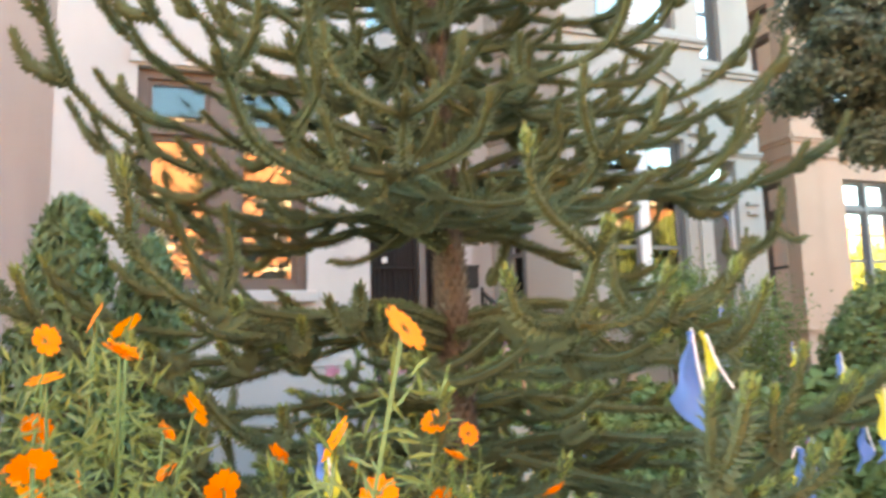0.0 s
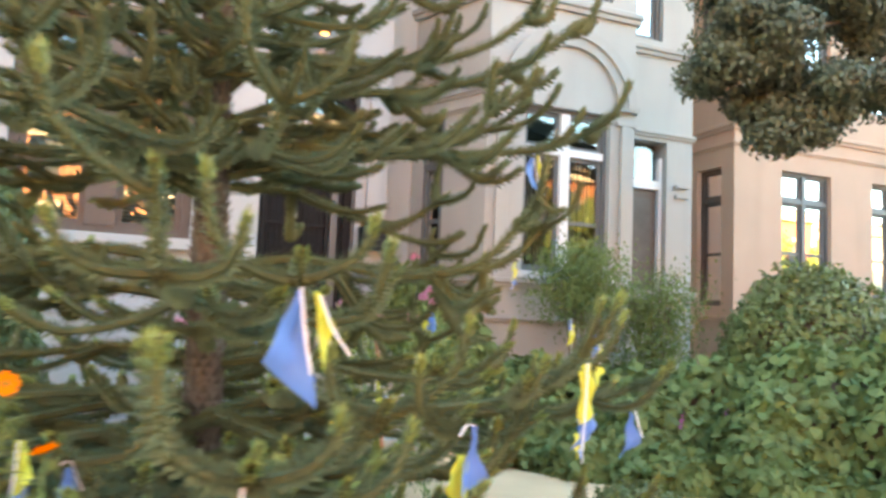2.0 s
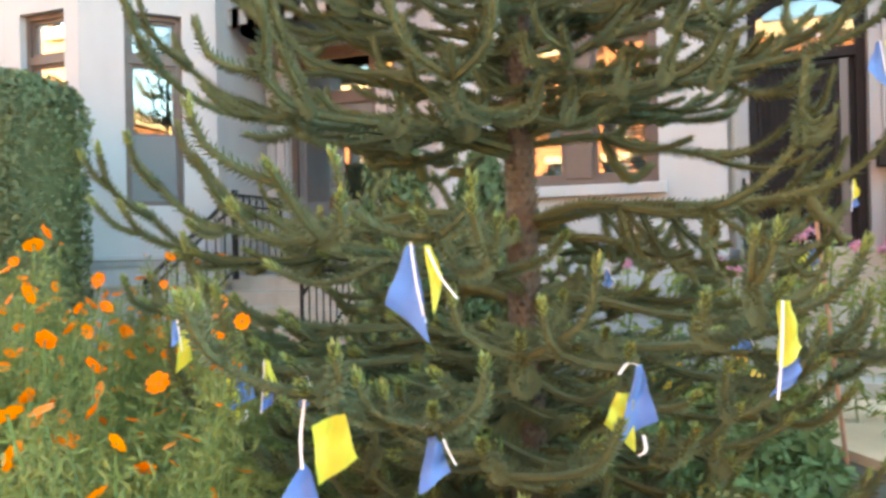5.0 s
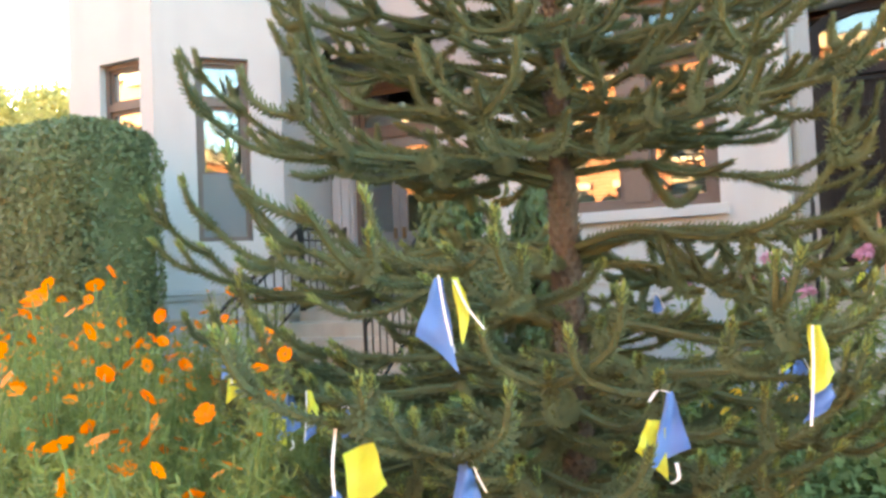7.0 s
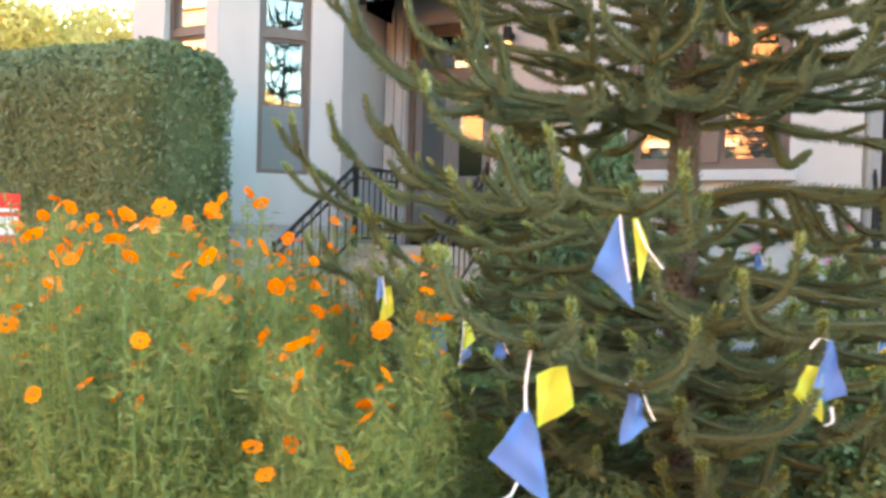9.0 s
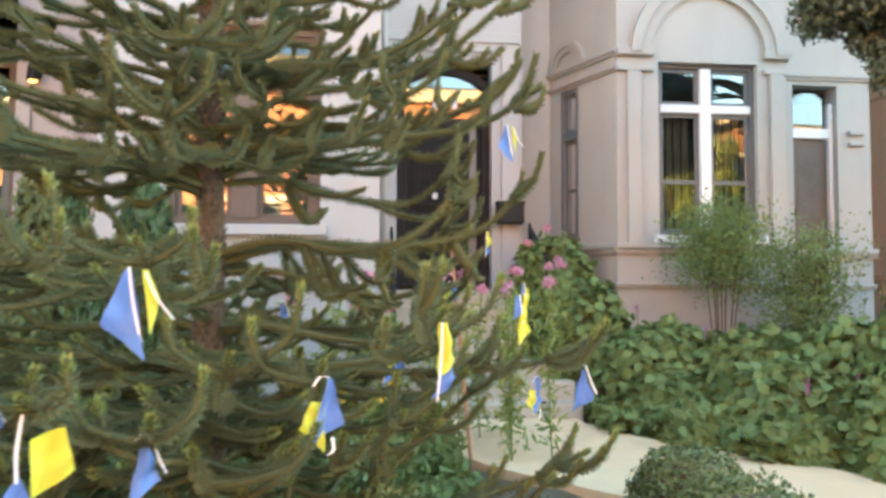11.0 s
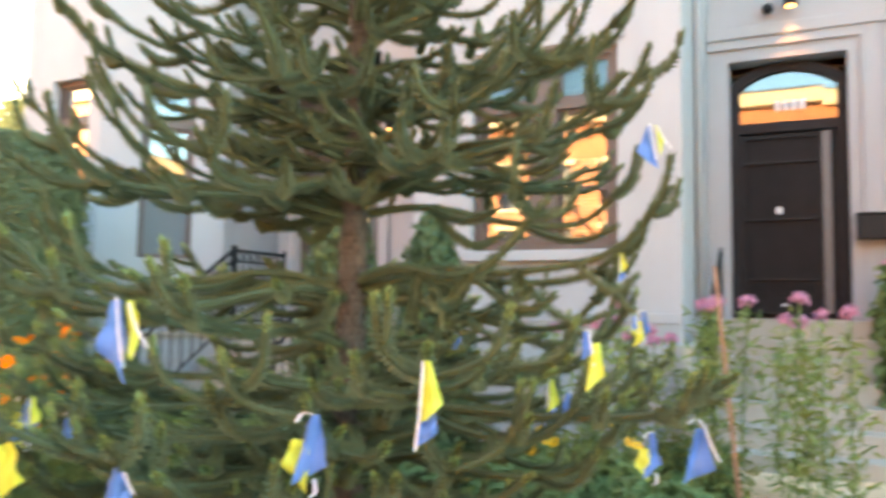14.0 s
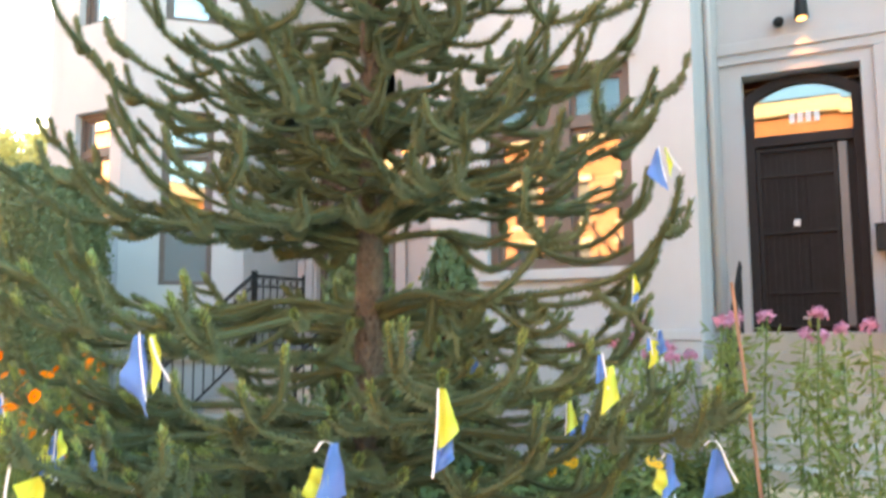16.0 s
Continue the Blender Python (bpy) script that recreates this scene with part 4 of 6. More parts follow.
class Ropes:
    """Gathers leafy ropes: a thin core and many stiff, overlapping, pointed scale leaves."""

    def __init__(self):
        self.v, self.f, self.m, self.n = [], [], [], 0

    def add(self, verts, faces, mat):
        self.v.append(verts)
        self.f.extend((np.asarray(faces) + self.n).tolist())
        self.m.extend([mat] * len(faces))
        self.n += len(verts)

    def rope(self, line, r0, r1, leaf=0.0235, density=340, tip=True):
        seg = np.diff(line, axis=0)
        ln = np.linalg.norm(seg, axis=1)
        s = np.concatenate([[0], np.cumsum(ln)])
        total = s[-1]
        k = max(3, int(total / 0.05))
        q = np.linspace(0, total, k + 1)
        pts = np.stack([np.interp(q, s, line[:, i]) for i in range(3)], 1)
        tan = np.gradient(pts, axis=0)
        tan /= np.linalg.norm(tan, axis=1)[:, None] + 1e-9
        ref = np.array([0.3, 0.2, 1.0])
        side = np.cross(tan, ref)
        side /= np.linalg.norm(side, axis=1)[:, None] + 1e-9
        up = np.cross(side, tan)
        rad = np.linspace(r0, r1, k + 1)
        ang = np.arange(5) * 2 * np.pi / 5
        ring = pts[:, None, :] + rad[:, None, None] * (np.cos(ang)[None, :, None] * side[:, None, :] + np.sin(ang)[None, :, None] * up[:, None, :])
        faces = [(i * 5 + j, i * 5 + (j + 1) % 5, (i + 1) * 5 + (j + 1) % 5, (i + 1) * 5 + j) for i in range(k) for j in range(5)]
        self.add(ring.reshape(-1, 3), faces, 0)
        n = int(total * density)
        if n < 4:
            return
        t = (np.arange(n) + 0.5) / n * total
        a = np.arange(n) * 2.39996 + rng.uniform(-0.25, 0.25, n)
        f = lambda arr: np.stack([np.interp(t, q, arr[:, i]) for i in range(3)], 1)
        c, tg, sd, u2 = f(pts), f(tan), f(side), f(up)
        rr = np.interp(t, q, rad)
        o = np.cos(a)[:, None] * sd + np.sin(a)[:, None] * u2
        w = np.cross(tg, o)
        size = leaf * rng.uniform(0.8, 1.2, n)
        end = np.clip((total - t) / 0.07, 0.0, 1.0)
        lift = 0.35 + 0.65 * end
        base = c + o * (rr * 0.7)[:, None]
        hw = (size * 0.21)[:, None]
        tipp = base + (o * lift[:, None] + tg * (1.35 - 0.95 * lift)[:, None]) * size[:, None]
        mid = base + (o * (lift * 0.55)[:, None] + tg * 0.22) * size[:, None]
        V = np.stack([base - w * hw * 0.8 - tg * (size * 0.2)[:, None], mid - w * hw, tipp, mid + w * hw, base + w * hw * 0.8 - tg * (size * 0.2)[:, None]], 1).reshape(-1, 3)
        idx = np.arange(n)[:, None] * 5
        F = np.concatenate([idx + 0, idx + 1, idx + 2, idx + 3, idx + 4], 1)
        fresh = tip & (t > total - 0.045)
        self.v.append(V)
        self.f.extend((F + self.n).tolist())
        self.m.extend(fresh.astype(int).tolist())
        self.n += len(V)

    def build(self, name, parent, mats):
        me = bpy.data.meshes.new(name)
        me.from_pydata(np.concatenate(self.v).tolist(), [], self.f)
        for m in mats:
            me.materials.append(m)
        me.polygons.foreach_set("material_index", self.m)
        ob = new(name, me)
        ob.parent = parent
        return ob


tree = empty("monkey_puzzle_tree")
tagged(tree, "dark green monkey puzzle tree with spiky rope-like branches", "tree")


def trunk_mesh():
    bm = bmesh.new()
    rings = []
    n, k = 20, 90
    for i in range(k + 1):
        z = TZ0 - 0.1 + (TZ1 - TZ0 + 0.1) * i / k
        r = trunk_radius(z)
        cx, cy, _ = axis(z)
        rings.append([bm.verts.new((cx + r * math.cos(a) * 1, cy + r * math.sin(a), z)) for a in (2 * math.pi * (j + 0.5 * (i % 2)) / n for j in range(n))])
    for a, b in zip(rings, rings[1:]):
        for j in range(n):
            bm.faces.new((a[j], a[(j + 1) % n], b[(j + 1) % n], b[j]))
    part("trunk", bm, M_bark, tree, "brown scaly trunk", smooth=True)
    # old leaf scales on the bark
    V, F = [], []
    z = TZ0 + 0.15
    row = 0
    while z < 4.6:
        r = trunk_radius(z)
        cx, cy, _ = axis(z)
        for j in range(13):
            a = 2 * math.pi * (j + 0.5 * (row % 2)) / 13 + rng.uniform(-0.05, 0.05)
            o = np.array((math.cos(a), math.sin(a), 0))
            w = np.array((-math.sin(a), math.cos(a), 0)) * r * 0.23
            c = np.array((cx, cy, z)) + o * r * 0.99
            k = len(V)
            V += [c - w, c + w, c + w * 0.6 + o * 0.008 + np.array((0, 0, 0.016)), c + o * (0.016 + rng.uniform(0, 0.01)) + np.array((0, 0, 0.034)), c - w * 0.6 + o * 0.008 + np.array((0, 0, 0.016))]
            F.append((k, k + 1, k + 2, k + 3, k + 4))
        z += 0.030
        row += 1
    tagged(mesh_object("bark", V, F, M_bark, tree), kind="stuff")


trunk_mesh()


def bough(tip, base_z, sag=0.12, upturn=0.06, spacing=0.24, twig_len=0.30, seed=0, droop=0.0, density=330, first=0.28, fingers=0.26):
    """One bough from the trunk to its tip, with pairs of side shoots: the inner ones level or hanging, the outer ones turned up like fingers."""
    r = np.random.default_rng(seed)
    R = Ropes()
    tip_green = base_z < 2.1
    b = axis(base_z)
    tip = np.array(tip, float)
    d = tip - b
    h = d.copy()
    h[2] = 0
    L = np.linalg.norm(h)
    h /= L
    sd = np.array((-h[1], h[0], 0))
    wob = r.normal(0, 0.05, 3)
    ctrl = [b + h * 0.04,
            b + d * 0.28 + sd * wob[0] + np.array((0, 0, 0.03 - sag * 0.3)),
            b + d * 0.58 + sd * wob[1] + np.array((0, 0, -sag * 0.9)),
            b + d * 0.84 + sd * wob[2] + np.array((0, 0, -sag * 0.9 - upturn * 0.35)),
            tip]
    line = smooth_line(ctrl, 48)
    R.rope(line, 0.018, 0.010, density=density * 1.5, tip=tip_green)
    n = max(3, int(round(L * (0.94 - first) / spacing)))
    for i in range(n):
        f = first + (0.93 - first) * (i + r.uniform(-0.3, 0.3)) / max(1, n - 1)
        f = min(0.95, max(0.2, f))
        j = int(f * 47)
        p = line[j]
        t = line[min(47, j + 2)] - line[max(0, j - 2)]
        t /= np.linalg.norm(t)
        up = max(0.0, (f - 0.45) / 0.5)
        for s in (-1, 1):
            if r.uniform() < 0.16:
                continue
            ln = twig_len * (1.2 - 0.6 * f) * r.uniform(0.7, 1.35) + 0.07
            out = sd * s * r.uniform(0.6, 1.05) + t * r.uniform(0.35, 0.9)
            out /= np.linalg.norm(out)
            dz = r.uniform(-0.28, 0.05) * (1 - 0.6 * up) - droop * (1.1 - f)
            rise = (r.uniform(0.05, 0.35) * (1 - droop) + fingers * up * r.uniform(0.5, 1.2)) * ln
            q = [p, p + out * ln * 0.38 + np.array((0, 0, dz * ln * 0.55)),
                 p + out * ln * 0.74 + np.array((0, 0, dz * ln * 0.85 + rise * 0.25)),
                 p + out * ln * (1.02 - 0.2 * up) + t * ln * 0.10 + np.array((0, 0, dz * ln * 0.8 + rise))]
            tw = smooth_line(q, 14)
            R.rope(tw, 0.0115, 0.0095, density=density * 1.5, tip=tip_green)
            if ln > 0.26 and r.uniform() < 0.25:
                e = tw[8]
                out2 = out * 0.8 + sd * s * -0.5 + np.array((0, 0, 0.1 - droop))
                out2 /= np.linalg.norm(out2)
                l2 = ln * r.uniform(0.4, 0.6)
                R.rope(smooth_line([e, e + out2 * l2 * 0.5, e + out2 * l2 + np.array((0, 0, l2 * 0.4))], 8), 0.011, 0.0095, density=density * 1.5, tip=tip_green)
    return R.build("bough", tree, (M_spine, M_tip))


# boughs whose ends carry pennants or stand out against the wall: tip, height on the trunk
KEY_BOUGHS = (
    ((2.19, 1.43, 2.13), 1.86), ((3.08, 1.66, 1.93), 1.62), ((2.70, 1.62, 1.77), 1.45), ((2.05, 1.06, 1.74), 1.45), ((2.28, 1.28, 1.66), 1.35),
    ((3.83, 2.23, 1.85), 1.55), ((3.47, 2.79, 3.00), 2.65), ((3.57, 2.70, 2.50), 1.98), ((3.36, 3.27, 2.44), 2.00), ((3.09, 3.60, 3.40), 2.95),
    ((2.98, 2.03, 2.78), 2.55), ((2.82, 4.30, 2.90), 2.55), ((1.57, 1.61, 2.63), 2.45), ((1.87, 1.22, 2.26), 1.95), ((1.13, 1.64, 2.70), 2.42),
    ((0.70, 2.35, 2.90), 2.48), ((0.56, 2.28, 2.25), 1.90), ((0.53, 2.31, 1.84), 1.50), ((0.68, 2.50, 1.76), 1.45), ((0.96, 2.42, 1.60), 1.32),
    ((1.02, 2.01, 3.40), 2.75), ((1.16, 2.09, 3.40), 2.95), ((1.34, 2.21, 2.75), 2.50), ((0.87, 1.91, 2.37), 1.95), ((1.04, 2.02, 2.41), 2.0),
    ((0.82, 3.23, 3.43), 2.80), ((0.83, 3.23, 3.13), 2.62), ((0.90, 3.20, 2.80), 2.48), ((0.60, 3.30, 2.40), 1.95), ((3.51, 2.18, 2.80), 2.50),
    ((3.39, 2.23, 3.16), 2.72), ((3.23, 2.29, 3.20), 2.90), ((3.22, 2.29, 2.42), 2.02), ((3.33, 3.49, 3.10), 2.65), ((3.29, 3.24, 3.42), 2.95),
    ((2.55, 1.88, 1.20), 0.95), ((3.80, 2.55, 1.30), 0.92), ((1.00, 3.60, 1.70), 1.35), ((3.20, 4.00, 1.75), 1.40), ((2.20, 4.20, 2.00), 1.60),
    ((1.30, 3.90, 2.50), 1.95), ((1.50, 1.60, 1.74), 1.38), ((1.33, 1.50, 1.87), 1.52), ((1.72, 1.56, 1.72), 1.30), ((1.10, 1.95, 1.95), 1.62),
)
for i, (tip, bz) in enumerate(KEY_BOUGHS):
    second = 1.88 < bz < 2.03
    hang = 0.8 if second and tip[0] > 2.6 else 0.15 if bz > 1.88 else 0.0
    bough(tip, bz + (0.13 if second else 0.0), sag=0.17 if second else 0.06 + 0.06 * rng.uniform(), seed=100 + i, droop=hang, fingers=0.4 if hang > 0.5 else 0.22)
# whorls up the trunk: height, number, reach, rise of the tip, turn, share of the circle
WHORLS = ((0.76, 6, 0.60, 0.10, 0.2, 1), (0.94, 7, 0.68, 0.12, 0.6, 1), (1.16, 8, 0.95, 0.16, 0.4, 1), (1.36, 8, 1.3, 0.18, 0.1, 1), (1.62, 5, 1.35, 0.16, -0.1, 1), (1.82, 5, 1.35, 0.12, -0.5, 0.6), (2.08, 3, 1.35, 0.05, 0.3, 0.5), (2.52, 3, 1.2, 0.10, 0.35, 1),
          (2.72, 2, 1.1, 0.18, 0.8, 1), (2.95, 4, 1.1, 0.24, 0.15, 1), (3.2, 5, 1.0, 0.26, 0.5, 1), (3.42, 5, 0.95, 0.3, 0.0, 1), (3.66, 6, 0.95, 0.32, 0.3, 1), (3.95, 6, 0.95, 0.4, 0.7, 1),
          (4.35, 6, 1.0, 0.45, 0.2, 1), (4.8, 6, 0.88, 0.42, 0.6, 1), (5.3, 5, 0.72, 0.4, 0.1, 1), (5.8, 5, 0.55, 0.35, 0.5, 1), (6.3, 5, 0.4, 0.3, 0.2, 1))
for wi, (z, n, reach, rise, ph, share) in enumerate(WHORLS):
    for k in range(n):
        a = ph + 2 * math.pi * share * (k + rng.uniform(-0.18, 0.18)) / n
        L = reach * rng.uniform(0.8, 1.1)
        cx, cy, _ = axis(z)
        tip = (cx + L * math.cos(a), cy + L * math.sin(a), z + rise * rng.uniform(0.7, 1.3))
        bough(tip, z + rng.uniform(-0.05, 0.05), sag=0.10 + 0.05 * rng.uniform(), seed=1000 + wi * 20 + k, twig_len=0.32 if reach > 1 else 0.26,
              density=330 if z < 4.2 else 220, droop=0.15 if 2.3 < z < 3.5 else 0.0)
# short inner shoots that crowd the whorls against the trunk
for wi, z in enumerate((2.52, 2.62, 2.85, 3.05, 3.3, 3.5, 3.8)):
    for k in range(3):
        a = wi * 1.1 + k * 2.09 + rng.uniform(-0.3, 0.3)
        L = rng.uniform(0.35, 0.6)
        cx, cy, _ = axis(z)
        bough((cx + L * math.cos(a), cy + L * math.sin(a), z + rng.uniform(-0.02, 0.22)), z, sag=0.03, seed=1900 + wi * 10 + k, twig_len=0.2, droop=0.2)
top = Ropes()
top.rope(np.array([axis(TZ1 - 0.9), axis(TZ1 - 0.3), axis(TZ1 + 0.35)]), 0.02, 0.012)
top.build("leading_shoot", tree, (M_spine, M_tip))

# ---- blue and yellow pennants ----


def cloth(loop, mat, parent, name, bend=0.02, seed=0, label=""):
    """A small hanging cloth panel with soft folds. loop: four corners (x, z)."""
    r = np.random.default_rng(seed)
    a, b, c, d = [np.array((x, 0.0, z)) for x, z in loop]
    n = 8
    V, F = [], []
    ph = r.uniform(0, 6)
    for i in range(n + 1):
        for j in range(n + 1):
            u, v = i / n, j / n
            p = (a * (1 - u) + b * u) * (1 - v) + (d * (1 - u) + c * u) * v
            p[1] = bend * math.sin(ph + 5 * u + 2 * v) + bend * 0.6 * math.sin(9 * v + ph)
            V.append(p)
    for i in range(n):
        for j in range(n):
            k = i * (n + 1) + j
            F.append((k, k + n + 1, k + n + 2, k + 1))
    return mesh_object(name, V, F, mat, parent, label, smooth=True)


def tape(pts, parent, w=0.0042):
    line = smooth_line(pts, 12)
    V, F = [], []
    for p in line:
        V += [p + np.array((-w, -0.004, 0)), p + np.array((w, -0.004, 0)), p + np.array((w, 0.0, 0)), p + np.array((-w, 0.0, 0))]
    for i in range(len(line) - 1):
        for k in range(4):
            F.append((i * 4 + k, i * 4 + (k + 1) % 4, i * 4 + 4 + (k + 1) % 4, i * 4 + 4 + k))
    mesh_object("tape", V, F, M_tape, parent, "white tape")


def pennant(at, rz=0.0, kind=0, size=1.0, seed=0):
    p = empty("pennant", at, rz)
    p.scale = (size, size, size)
    tagged(p, ("blue and yellow cloth pennant tied to a tree branch", "blue cloth pennant with yellow end on a branch",
               "yellow cloth pennant with blue lower end on a branch", "yellow and blue pennant folded over a branch",
               "plain blue cloth pennant with white tape on a branch", "narrow blue and yellow cloth pennant on a branch")[kind], "pennant", "pennants on the tree")
    if kind == 0:     # blue kite beside a narrow yellow strip
        cloth(((0.0, 0.0), (0.02, -0.0), (0.075, -0.33), (-0.085, -0.20)), M_blue, p, "blue_cloth", seed=seed)
        cloth(((0.055, 0.0), (0.075, 0.0), (0.12, -0.10), (0.09, -0.235)), M_yellow, p, "yellow_cloth", bend=0.012, seed=seed + 1)
        tape([(0.012, -0.012, 0.01), (0.03, -0.014, -0.12), (0.06, -0.016, -0.26)], p)
        tape([(0.07, -0.012, -0.01), (0.11, -0.012, -0.10), (0.17, -0.012, -0.18)], p)
    elif kind == 1:   # yellow square behind a large blue triangle, tape above
        cloth(((0.02, -0.02), (0.11, 0.01), (0.14, -0.12), (0.03, -0.20)), M_yellow, p, "yellow_cloth", seed=seed)
        cloth(((-0.005, -0.12), (0.03, -0.20), (0.075, -0.43), (-0.12, -0.30)), M_blue, p, "blue_cloth", seed=seed + 1)
        tape([(0.0, -0.01, 0.05), (-0.012, -0.012, -0.05), (-0.01, -0.012, -0.14)], p)
        tape([(-0.03, -0.01, -0.36), (-0.05, -0.012, -0.40), (-0.09, -0.012, -0.42)], p)
    elif kind == 2:   # long yellow kite, small blue end
        cloth(((0.0, 0.0), (0.035, 0.0), (0.085, -0.17), (0.0, -0.25)), M_yellow, p, "yellow_cloth", seed=seed)
        cloth(((0.0, -0.24), (0.06, -0.20), (0.065, -0.28), (-0.03, -0.35)), M_blue, p, "blue_cloth", seed=seed + 1)
        tape([(0.005, -0.012, 0.0), (-0.002, -0.014, -0.16), (-0.02, -0.014, -0.35)], p)
    elif kind == 4:   # blue alone, its tape looped over the branch
        cloth(((0.0, -0.02), (0.03, -0.03), (0.075, -0.18), (-0.05, -0.25)), M_blue, p, "blue_cloth", seed=seed)
        tape([(-0.03, -0.012, -0.01), (0.0, -0.012, 0.012), (0.03, -0.014, -0.01), (0.06, -0.014, -0.09), (0.09, -0.014, -0.15)], p)
    elif kind == 5:   # a narrow blue strip above, a yellow kite beside and below it
        cloth(((-0.03, 0.0), (0.0, 0.0), (0.01, -0.11), (-0.04, -0.15)), M_blue, p, "blue_cloth", bend=0.01, seed=seed)
        cloth(((0.01, -0.06), (0.05, -0.05), (0.075, -0.22), (-0.02, -0.30)), M_yellow, p, "yellow_cloth", seed=seed + 1)
        tape([(-0.005, -0.012, 0.01), (0.008, -0.014, -0.08), (0.02, -0.014, -0.17)], p)
    else:             # blue triangle over yellow
        cloth(((0.03, 0.0), (0.055, 0.0), (0.10, -0.19), (-0.04, -0.27)), M_blue, p, "blue_cloth", seed=seed)
        cloth(((-0.04, -0.09), (0.02, -0.10), (0.02, -0.30), (-0.085, -0.20)), M_yellow, p, "yellow_cloth", bend=0.015, seed=seed + 1)
        tape([(-0.03, -0.01, -0.03), (0.0, -0.012, 0.008), (0.04, -0.01, 0.0)], p, 0.006)
        tape([(0.05, -0.012, -0.24), (0.055, -0.014, -0.29), (0.03, -0.014, -0.31)], p, 0.006)
    return p


PENNANTS = (
    (2.175, 1.40, 2.045, 6, 0, 0.76), (3.063, 1.66, 1.89, 22, 2, 0.70), (2.69, 1.64, 1.72, 18, 3, 0.76), (2.04, 1.10, 1.66, 24, 1, 0.82),
    (2.242, 1.357, 1.60, 30, 4, 0.68), (3.697, 2.333, 1.69, 12, 4, 0.80), (3.47, 2.77, 2.76, 15, 0, 0.52),
    (3.41, 2.13, 1.97, 15, 5, 0.62), (3.53, 2.42, 1.63, 40, 3, 0.55), (2.99, 3.30, 1.67, 20, 4, 0.62),
    (1.35, 1.53, 1.83, 35, 5, 0.55), (1.49, 1.62, 1.70, 30, 3, 0.62), (1.66, 1.52, 1.72, 20, 2, 0.45), (1.75, 1.60, 1.66, 10, 4, 0.4),
    (3.37, 2.72, 2.26, 30, 2, 0.34), (3.49, 2.44, 2.02, 25, 5, 0.36), (2.93, 3.21, 1.72, 10, 2, 0.62), (3.29, 3.50, 2.04, 0, 3, 0.5), (2.39, 3.36, 1.93, 15, 4, 0.45),
)
for i, (x, y, z, rz, kind, size) in enumerate(PENNANTS):
    pennant((x, y, z), rz, kind, size, seed=i * 3)

# ---- leaves in masses ----


def leaves(pos, normal, length, width, mat, name, parent=None, label="", shape=6, jitter=0.35, seed=0, hang=0.0):
    """Many small leaves, each a bent pointed blade, at the given places."""
    r = np.random.default_rng(seed)
    n = len(pos)
    nrm = normal + r.normal(0, jitter, (n, 3))
    nrm /= np.linalg.norm(nrm, axis=1)[:, None] + 1e-9
    t = r.normal(0, 1, (n, 3))
    t[:, 2] -= hang
    t -= nrm * np.sum(t * nrm, 1)[:, None]
    t /= np.linalg.norm(t, axis=1)[:, None] + 1e-9
    w = np.cross(nrm, t)
    L = (length * r.uniform(0.65, 1.3, n))[:, None]
    W = (width * r.uniform(0.7, 1.25, n))[:, None]
    bend = nrm * L * 0.12
    if shape == 6:
        pts = (pos, pos + t * L * 0.35 - w * W * 0.5 - bend * 0, pos + t * L * 0.75 - w * W * 0.36 - bend, pos + t * L - bend * 2.2, pos + t * L * 0.75 + w * W * 0.36 - bend, pos + t * L * 0.35 + w * W * 0.5)
    elif shape == 4:
        pts = (pos, pos + t * L * 0.45 - w * W * 0.5, pos + t * L - bend, pos + t * L * 0.45 + w * W * 0.5)
    else:
        pts = (pos - w * W * 0.5, pos + w * W * 0.5, pos + t * L)
    k = len(pts)
    V = np.stack(pts, 1).reshape(-1, 3)
    F = (np.arange(n)[:, None] * k + np.arange(k)[None, :]).tolist()
    return mesh_object(name, V, F, mat, parent, label)


def ellipsoid(c, r, seed=0, n=20, k=12, lump=0.08):
    V, F = [], []
    for i in range(k + 1):
        ph = math.pi * i / k
        for j in range(n):
            th = 2 * math.pi * j / n
            d = Vector((math.sin(ph) * math.cos(th), math.sin(ph) * math.sin(th), math.cos(ph)))
            s = 1 + lump * noise.noise(d * 2.5 + Vector((seed, 0, 0)))
            V.append((c[0] + r[0] * d.x * s, c[1] + r[1] * d.y * s, c[2] + r[2] * d.z * s))
    for i in range(k):
        for j in range(n):
            F.append((i * n + j, (i + 1) * n + j, (i + 1) * n + (j + 1) % n, i * n + (j + 1) % n))
    return V, F


def shell(c, r, n, seed=0, lump=0.1, inner=0.82, low=-0.6):
    g = np.random.default_rng(seed)
    d = g.normal(0, 1, (int(n * 1.6), 3))
    d /= np.linalg.norm(d, axis=1)[:, None]
    d = d[d[:, 2] > low][:n]
    s = np.array([1 + lump * noise.noise(Vector(tuple(x * 2.5)) + Vector((seed, 0, 0))) for x in d]) * g.uniform(inner, 1.04, len(d))
    return np.array(c) + d * np.array(r) * s[:, None], d


def shrub(name, c, r, n, length, width, mat, label, category, seed=0, lump=0.12, shape=6, inner=0.8, low=-0.6, hang=0.0, corescale=0.8, group=""):
    e = empty(name, (c[0], c[1], c[2]))
    tagged(e, label, category, group)
    pos, nr = shell((0, 0, 0), r, n, seed, lump, inner, low)
    leaves(pos, nr, length, width, mat, "foliage", e, shape=shape, seed=seed, jitter=0.6, hang=hang)
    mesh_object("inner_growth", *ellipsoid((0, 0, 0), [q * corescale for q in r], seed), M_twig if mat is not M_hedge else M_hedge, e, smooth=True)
    return e


